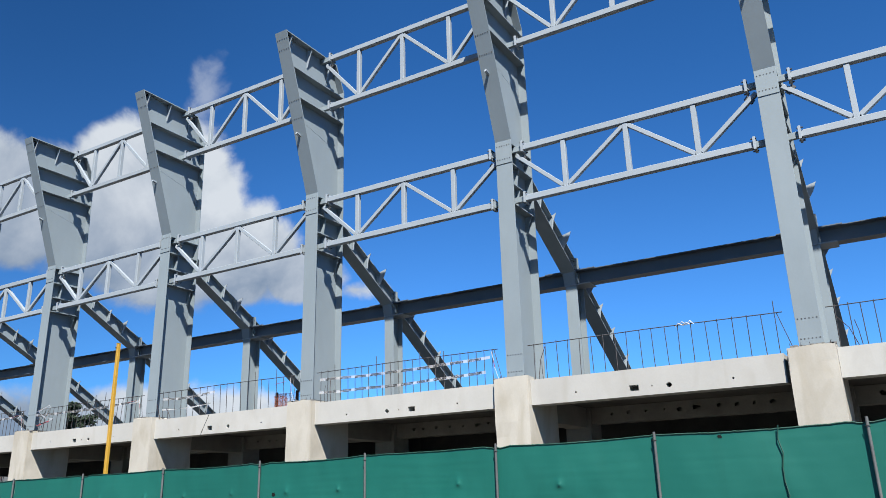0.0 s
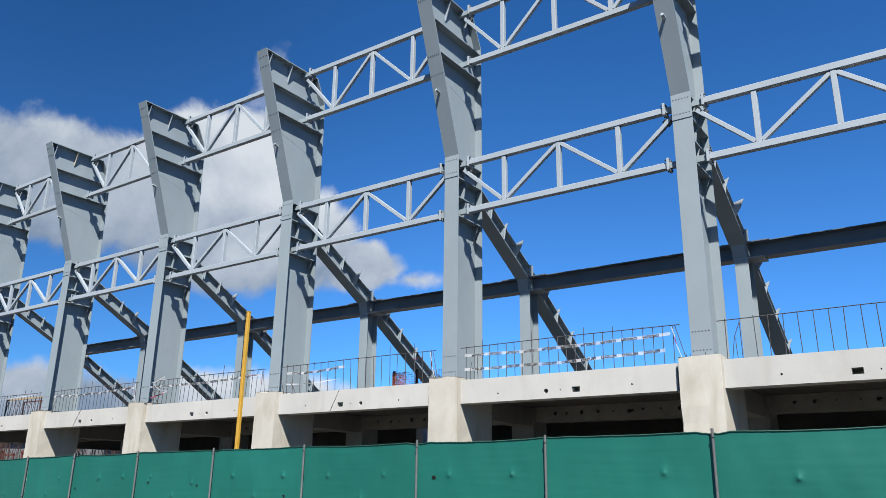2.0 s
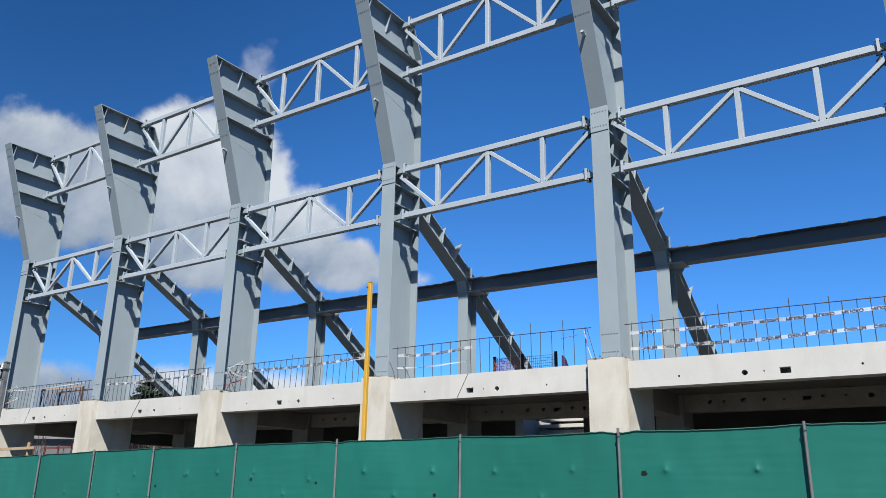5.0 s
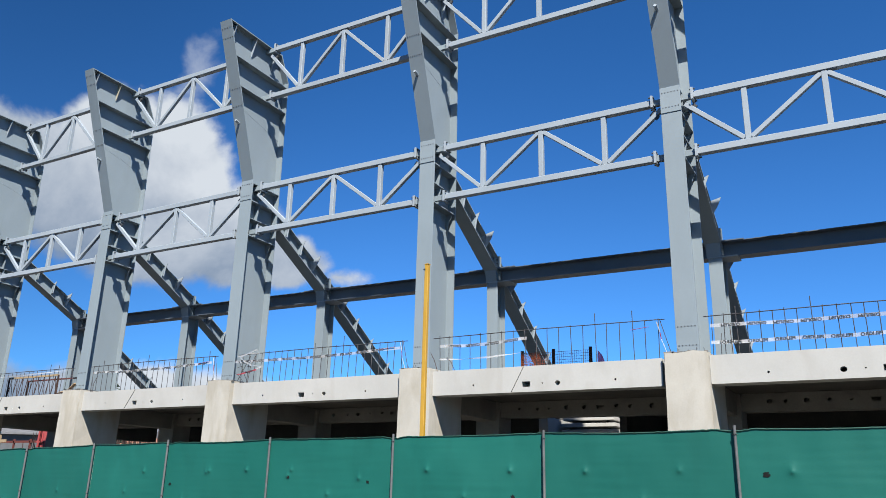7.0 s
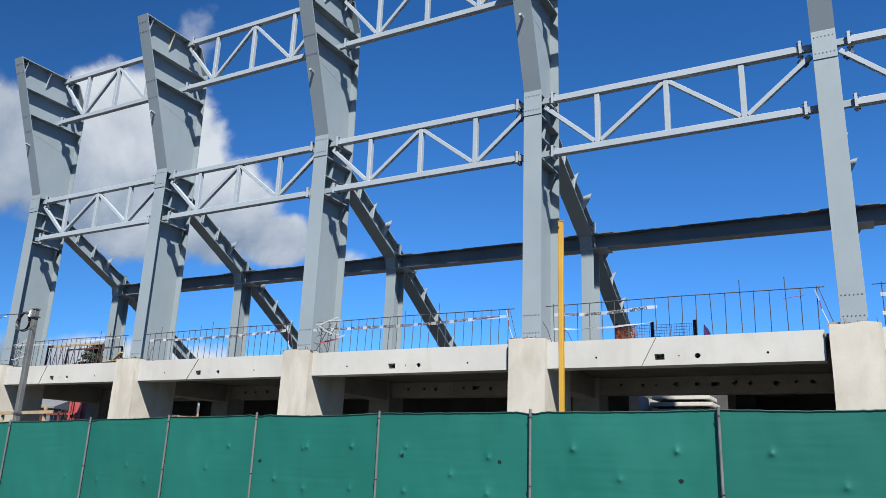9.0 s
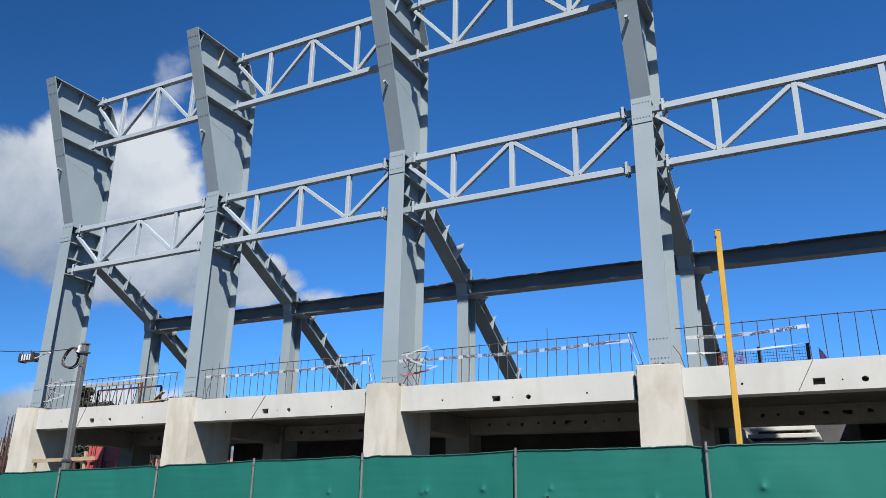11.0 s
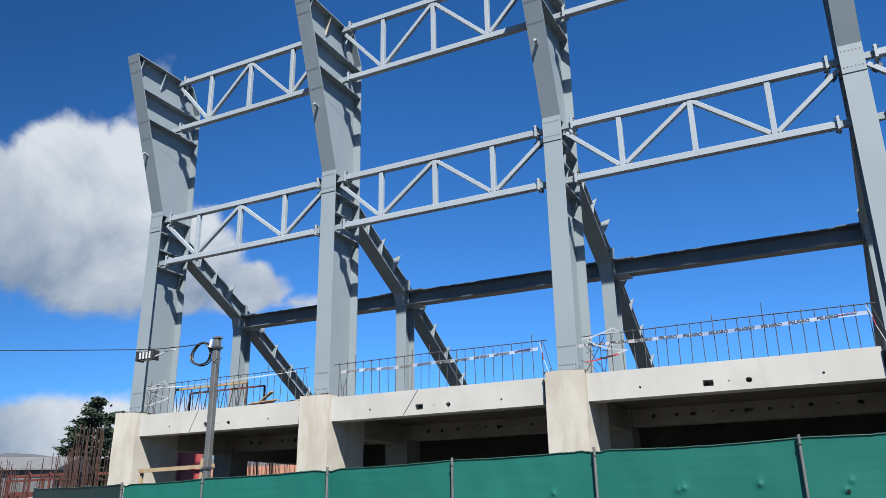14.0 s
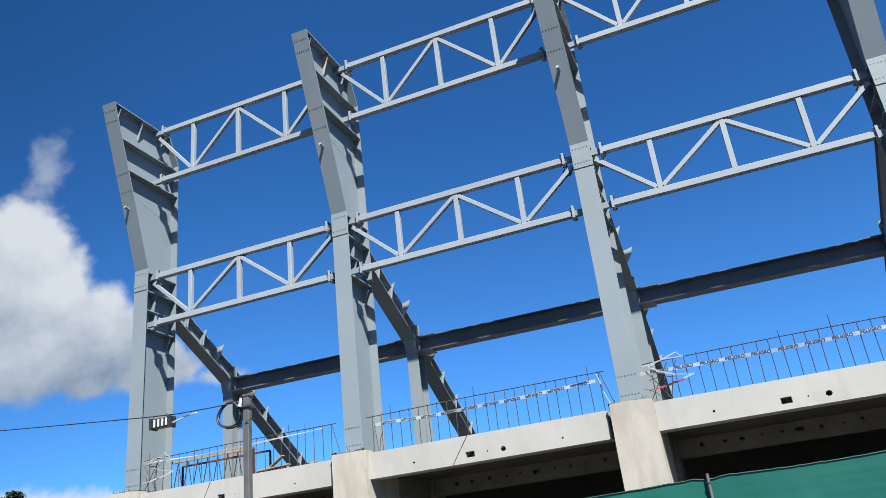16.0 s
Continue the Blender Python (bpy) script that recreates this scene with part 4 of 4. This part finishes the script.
for k in range(26):
    zz = 3.62 + 0.03 * k
    rod([(nx0 + 0.02 + 0.045 * j, 15.95 + 0.03 * math.sin(j * 1.9 + k), zz + 0.012 * math.sin(j + k)) for j in range(11)], 0.0045, 4, fold)
for j in range(18):
    rod([(nx0 + 0.02 + 0.026 * j, 15.95 + 0.03 * math.sin(j), 3.60), (nx0 + 0.02 + 0.026 * j, 15.94, 4.40)], 0.004, 4, fold)
part("folded_end", fold, ORANGE, net, "orange net bunched up in folds")
for xx in (nx0, nx0 + 0.75, nx1 - 0.05):
    part("stake", bar((xx, 16.04, 3.425), (xx, 16.04, 4.45), 0.06, 0.05, up=(0, 1, 0)), REBAR, net)
bundle = thing("steel_truss", (-29.2, 13.9, 3.43), "rusty red steel lattice frame lying on the slab", "steel frame")
lx0, lx1 = -30.4, -28.15
for z in (3.55, 4.22):
    part("rail", bar((lx0, 13.6, z), (lx1, 13.6, z), 0.045, 0.05), WOOD if z > 4 else RED, bundle)
    part("rail", bar((lx0, 14.2, z), (lx1, 14.2, z), 0.035, 0.035), RED, bundle)
for k in range(9):
    xx = lx0 + (lx1 - lx0) * k / 9
    part("lacing", bar((xx, 13.6, 3.57), (xx + (lx1 - lx0) / 18, 13.6, 4.2), 0.013, 0.013, up=(0, 1, 0)), REBAR, bundle)
    part("lacing", bar((xx + (lx1 - lx0) / 18, 13.6, 4.2), (xx + (lx1 - lx0) / 9, 13.6, 3.57), 0.011, 0.011, up=(0, 1, 0)), REBAR, bundle)
for xx in (lx0, lx1):
    for yy in (13.6, 14.2):
        part("leg", bar((xx, yy, 3.425), (xx, yy, 4.22), 0.035, 0.035, up=(0, 1, 0)), REBAR, bundle)

tarp = bmesh.new()
rows = []
for k in range(7):
    rows.append([tarp.verts.new((-13.42 + 0.07 * j, 16.0 + 0.05 * math.sin(j * 1.7 + k), 3.425 + 0.155 * k * (1 - 0.12 * j) + 0.02 * math.sin(j * 2.1))) for j in range(6)])
for a, b in zip(rows, rows[1:]):
    for j in range(5):
        tarp.faces.new((a[j], a[j + 1], b[j + 1], b[j]))
solo("pink_tarpaulin", tarp, material("pink_plastic", (0.80, 0.22, 0.42), (0.88, 0.30, 0.50), 0.5), "crumpled pink plastic sheet lying on the slab", "tarpaulin", at=(-13.3, 16.0, 3.425))
pile = thing("scrap_timber", (-27.7, 13.8, 3.43), "heap of rough scrap timber and formwork on the slab", "timber")
prng = random.Random(8)
for k in range(16):
    x0, z0 = -28.2 + prng.uniform(0, 0.5), 3.46 + prng.uniform(0, 0.3)
    part("board", bar((x0, 13.6 + prng.uniform(0, 0.5), z0), (x0 + prng.uniform(0.4, 0.9), 13.6 + prng.uniform(0, 0.5), z0 + prng.uniform(-0.05, 0.25)), 0.09, 0.025), WOOD if k % 3 == 0 else REBAR, pile)
rag = thing("white_rag", (col_x(5) + 3.0, MESH_Y, 4.05), "knotted white rag caught on the top rail of the guard", "rag")
for k in range(4):
    xx = col_x(5) + 2.92 + 0.06 * k
    part("knot", rod([(xx - 0.05, MESH_Y - 0.02, 4.04 + 0.01 * (k % 2)), (xx, MESH_Y - 0.04, 4.09 + 0.02 * (k % 2)), (xx + 0.06, MESH_Y - 0.02, 4.05)], 0.009, 6), TAPE, rag)

# ---------- undercroft ----------
bench = thing("bleacher_unit", (-14.4, 18.0, 0), "stacked pale precast bleacher units seen under the slab", "bleachers")
for k in range(8):
    z = 1.98 + 0.155 * k
    part("tread", box(-15.02 + 0.03 * (k % 3), -13.25 - 0.07 * k, 17.35 + 0.09 * k, 18.3 + 0.09 * k, z, z + 0.085, bevel=0.01), BEAM, bench)
    part("riser", box(-14.9 + 0.05 * (k % 2), -13.5 - 0.07 * k, 17.6 + 0.09 * k, 17.75 + 0.09 * k, z - 0.068, z - 0.002), RAW, bench)
part("side_wall", box(-15.3, -15.08, 17.2, 19.0, -0.1, 3.1), BEAM, bench)
part("plinth", box(-15.0, -13.3, 17.7, 19.0, -0.1, 1.86), RAW, bench)
solo("end_beam", box(col_x(0) - 0.2, col_x(0) + 0.2, 15.55, 18.59, 2.72, 3.195, bevel=0.01), RAW, "raw concrete end beam over the open end of the undercroft", "beam", at=(col_x(0), 17, 2.72))
rail = thing("timber_brace", (col_x(0) + 1.1, 12.2, 0), "raw pine boards nailed as a barrier between the piers", "barrier")
part("board", bar((col_x(0) + 0.45, 11.98, 2.30), (col_x(0) + 2.45, 11.98, 2.33), 0.03, 0.075), WOOD, rail)
for dx, zt in ((0.5, 2.27), (2.1, 2.48)):
    part("prop", bar((col_x(0) + dx, 12.03, 0), (col_x(0) + dx, 12.03, zt), 0.055, 0.05, up=(0, 1, 0)), WOOD, rail)


def rebar_cage(x, y, w, d, n, z0, z1, label, seed, mat=REBAR):
    rng = random.Random(seed)
    c = thing("rebar_cage", (x, y, z0), label, "rebar", "rebar cages")
    for _ in range(n):
        a, b = x + rng.uniform(-w, w), y + rng.uniform(-d, d)
        part("bar", rod([(a, b, z0), (a + rng.uniform(-0.1, 0.1), b + rng.uniform(-0.05, 0.05), z1 + rng.uniform(-0.7, 0.3))], rng.uniform(0.008, 0.014), 5), mat, c)
    for k in range(9):
        z = z0 + (z1 - z0) * (k + 0.5) / 13
        part("stirrup", rod([(x - w, y - d, z), (x + w, y - d, z), (x + w, y + d, z), (x - w, y + d, z), (x - w, y - d, z)], 0.008, 5), mat, c)
    return c


rebar_cage(-36.0, 16.0, 0.55, 0.45, 44, 0, 3.75, "dense rusty rebar cage standing beside the end pier", 1)
rebar_cage(-38.2, 17.4, 1.2, 0.5, 60, 0, 3.3, "wide thicket of rusty wall rebar waiting for concrete", 2)
rebar_cage(-41.4, 17.0, 1.5, 0.4, 44, 0, 3.0, "wide thicket of rusty wall rebar waiting for concrete", 3)
rebar_cage(-45.5, 19.5, 1.8, 0.5, 44, 0, 3.0, "low thicket of rusty wall rebar on the site", 4)
rebar_cage(-34.4, 17.6, 0.5, 0.4, 24, 0, 3.0, "rusty rebar cage close to the end pier", 8)
rebar_cage(-50.5, 23.0, 2.2, 0.5, 40, 0, 3.2, "far thicket of rusty wall rebar on the site", 9)
rebar_cage(-31.3, 17.2, 0.9, 0.35, 40, 0, 2.95, "rusty red rebar cage seen through the undercroft", 5, RED)
rebar_cage(-34.6, 22.2, 1.9, 0.3, 44, 0, 2.75, "row of rusty rebar seen through the undercroft", 6)
rebar_cage(-39.5, 22.5, 2.2, 0.4, 44, 0, 3.1, "rusty rebar thicket beyond the end pier", 7)
rebar_cage(-36.5, 24.0, 1.6, 0.5, 60, 0, 4.3, "tall rusty rebar wall cage behind the stand", 21)
rebar_cage(-41.0, 26.5, 2.0, 0.5, 64, 0, 4.5, "tall rusty rebar wall cage behind the stand", 22)
rebar_cage(-46.5, 29.0, 2.2, 0.5, 60, 0, 4.6, "tall rusty rebar wall cage behind the stand", 23)


def debris_heap(x, y, w, d, h, n, seed, label):
    """A loose heap of boards, bars and broken slabs, each lying on the pile below."""
    rng = random.Random(seed)
    c = thing("debris_heap", (x, y, 0), label, "debris", "debris heaps")
    mound = bmesh.new()
    bmesh.ops.create_grid(mound, x_segments=24, y_segments=12, size=1)

    def lie(u, v):
        return h * max(0.0, 1 - u * u) * max(0.0, 1 - v * v) * (0.8 + 0.35 * noise.noise((u * 2.3 + seed, v * 2.3, 0.4))) - 0.05

    for q in mound.verts:
        u, v = q.co.x, q.co.y
        q.co = Vector((x + u * w, y + v * d, lie(u, v)))
    part("rubble", mound, SOIL, c, "dusty broken rubble")
    for k in range(n):
        u, v, a, half = rng.uniform(-0.85, 0.85), rng.uniform(-0.8, 0.8), rng.uniform(-0.7, 0.7), rng.uniform(0.3, 1.0)
        z, tilt = lie(u, v) + 0.06, rng.uniform(-0.25, 0.45)
        p, q = Vector((x + u * w, y + v * d, z)), Vector((math.cos(a), math.sin(a) * 0.4, tilt)) * half
        kind = k % 5
        if kind < 2:
            part("board", bar(p - q * 0.6, p + q, 0.14, 0.03), WOOD, c)
        elif kind == 2:
            part("sheet", bar(p - q * 0.5, p + q * 0.8, 0.5, 0.015), (RED, ROOF_GREY)[k % 2], c)
        elif kind == 3:
            part("broken_slab", bar(p - q * 0.4, p + q * 0.4, 0.5, 0.16), RAW, c)
        else:
            part("bar", rod([p - q, p, p + q * 1.3], 0.016, 5), REBAR, c)
    return c


debris_heap(-35.5, 20.6, 2.4, 1.0, 2.3, 34, 31, "heap of broken slabs, boards and rusty sheet behind the stand")
debris_heap(-42.0, 21.6, 3.0, 1.2, 2.4, 40, 32, "heap of broken slabs, boards and rusty sheet on the site")
debris_heap(-50.0, 26.0, 4.0, 1.5, 2.9, 44, 33, "long heap of boards and rubble across the site")
FORM_RED = material("red_formwork_paint", (0.20, 0.030, 0.032), (0.29, 0.055, 0.055), 0.6, scale=4, fine=50, bump=0.1)
panel = thing("formwork_panel", (-34.1, 17.8, 0), "red painted steel formwork panel leaning among the rebar", "formwork")
part("sheet", box(-34.9, -33.3, 17.8, 17.83, 0, 3.45, bevel=0.004), FORM_RED, panel)
for k in range(6):
    part("rib", box(-34.9, -33.3, 17.74, 17.798, 0.3 + 0.6 * k, 0.36 + 0.6 * k), FORM_RED, panel)
for k in range(3):
    part("stud", box(-34.75 + 0.6 * k, -34.69 + 0.6 * k, 17.70, 17.738, 0, 3.4), FORM_RED, panel)
up = thing("utility_pole", (-77.0, 56.0, 0), "distant grey utility pole with a crossarm", "pole")
part("shaft", rod([(-77.0, 56.0, -0.5), (-77.0, 56.0, 8.6)], 0.16, 8, taper=0.1), BARK, up)
part("crossarm", bar((-78.0, 56.0, 7.9), (-76.0, 56.0, 7.9), 0.12, 0.12), BARK, up)
for dx in (-0.9, -0.3, 0.3, 0.9):
    part("insulator", rod([(-77.0 + dx, 56.0, 7.96), (-77.0 + dx, 56.0, 8.2)], 0.07, 6), TAPE, up)
part("transformer", rod([(-76.7, 55.8, 6.2), (-76.7, 55.8, 7.1)], 0.28, 10), PIPE, up)
for k, (x, y) in enumerate(((-37, 18.6), (-40.5, 18.0), (-43.5, 20))):
    s = thing("scaffold_rail", (x, y, 0), "low red oxide formwork rail on the site", "scaffold", "formwork rails")
    for z in (1.7, 2.25, 2.8):
        part("rail", bar((x - 1.6, y, z), (x + 1.6, y, z), 0.06, 0.08), RED, s)
    for dx in (-1.5, -0.5, 0.5, 1.5):
        part("leg", bar((x + dx, y, 0), (x + dx, y, 2.9), 0.06, 0.06, up=(0, 1, 0)), RED, s)


# ---------- distance: houses, tree, hill ----------
def house(name, x, y, w, d, h, rise, wallmat, roofmat, label, turn=0.0):
    c = thing(name, (x, y, 0), label, "house", "far houses")
    part("wall", box(x - w, x + w, y - d, y + d, -1, h, bevel=0.03), wallmat, c)
    part("roof", prism([(y - d - 0.5, h - 0.1), (y + d + 0.5, h - 0.1), (y + d + 0.5, h + 0.05), (y, h + rise), (y - d - 0.5, h + 0.05)], x - w - 0.5, x + w + 0.5), roofmat, c)
    k = -w + 1.0
    while k < w - 0.8:
        win = part("window", box(x + k, x + k + 1.1, y - d - 0.03, y - d + 0.02, h * 0.45, h * 0.45 + 1.1), HOLLOW, c)
        part("sill", box(x + k - 0.08, x + k + 1.18, y - d - 0.1, y - d + 0.02, h * 0.45 - 0.1, h * 0.45 - 0.02), PLASTER, win)
        k += 2.3
    c.rotation_euler = (0, 0, turn)
    return c


house("house", -85.5, 47, 7, 4, 5.6, 1.3, GREYHOUSE, ROOF_GREY, "low grey house with a weathered zinc roof", 0.5)
house("house", -64, 52, 4, 4, 3.8, 1.5, PLASTER, ROOF_RED, "cream house with a clay tile roof", 0.4)
house("house", -51, 42, 6, 4, 3.3, 1.3, PLASTER, ROOF_RED, "cream house with an orange clay roof", 0.2)
house("house", -38, 52, 5, 4, 3.4, 1.3, PLASTER, ROOF_RED, "cream house with an orange clay roof", 0.1)


def tree(x, y, h, spread, seed, fine=1.0):
    rng = random.Random(seed)
    c = thing("tree", (x, y, 0), "dark green cypress tree with a ragged layered crown", "tree", "trees")
    part("trunk", rod([(x, y, -0.5), (x + 0.1, y, h * 0.4), (x - 0.05, y, h * 0.95)], 0.32, 8, taper=0.05), BARK, c)
    limbs, leaves = bmesh.new(), bmesh.new()
    for k in range(120):
        f = rng.uniform(0.16, 1.0)
        a = rng.uniform(0, 2 * math.pi)
        reach = spread * (1.08 - f) ** 0.62 * rng.uniform(0.55, 1.1)
        base = Vector((x, y, h * f * 0.94))
        tip = base + Vector((math.cos(a) * reach, math.sin(a) * reach, reach * rng.uniform(-0.12, 0.22)))
        rod([base, (base + tip) / 2 + Vector((0, 0, -0.1)), tip], 0.06, 5, limbs, taper=0.015)
        for _ in range(int(70 * fine)):
            t = rng.uniform(0.25, 1.08)
            p = base.lerp(tip, t) + Vector((rng.gauss(0, 0.24), rng.gauss(0, 0.24), rng.gauss(0, 0.13)))
            s = rng.uniform(0.16, 0.42) / math.sqrt(fine)
            u = Vector((rng.gauss(0, 1), rng.gauss(0, 1), rng.gauss(0, 0.5))).normalized()
            w = u.cross(Vector((rng.gauss(0, 1), rng.gauss(0, 1), rng.gauss(0, 1)))).normalized()
            q = [leaves.verts.new(p + u * s), leaves.verts.new(p + w * s * 0.45), leaves.verts.new(p - u * s), leaves.verts.new(p - w * s * 0.45)]
            leaves.faces.new(q)
    part("limbs", limbs, BARK, c)
    part("crown", leaves, LEAF, c)


tree(-83.8, 56.0, 13.7, 5.2, 11, 2.2)
tree(-79.8, 57.5, 9.4, 4.2, 12, 2.0)
tree(-87.8, 57.0, 10.6, 4.0, 14, 2.0)
tree(-84.0, 60.0, 7.5, 5.0, 15)
for k, (x, y, h) in enumerate(((-54, 78, 6.0), (-40, 74, 6.0), (-33, 76, 6.6), (-100, 72, 9.0), (-92, 75, 8.0), (-110, 66, 8.5))):
    tree(x, y, h, 4.6, 50 + k)
hb = bmesh.new()
n = 60
lo, hi = [], []
for k in range(n + 1):
    a = radians(20 + 90 * k / n)
    d = 700
    p = Vector((-math.sin(a) * d, math.cos(a) * d, 0))
    hgt = 62 + 22 * noise.noise((k * 0.13, 2.0, 0)) + 8 * noise.noise((k * 0.5, 7.0, 0))
    lo.append(hb.verts.new(p + Vector((0, 0, -30))))
    hi.append(hb.verts.new(p * 1.25 + Vector((0, 0, hgt))))
for k in range(n):
    hb.faces.new((lo[k], lo[k + 1], hi[k + 1], hi[k]))
solo("backdrop", hb, HILL, "hazy grey hillside on the horizon", "hill", kind="structure", smooth=True)
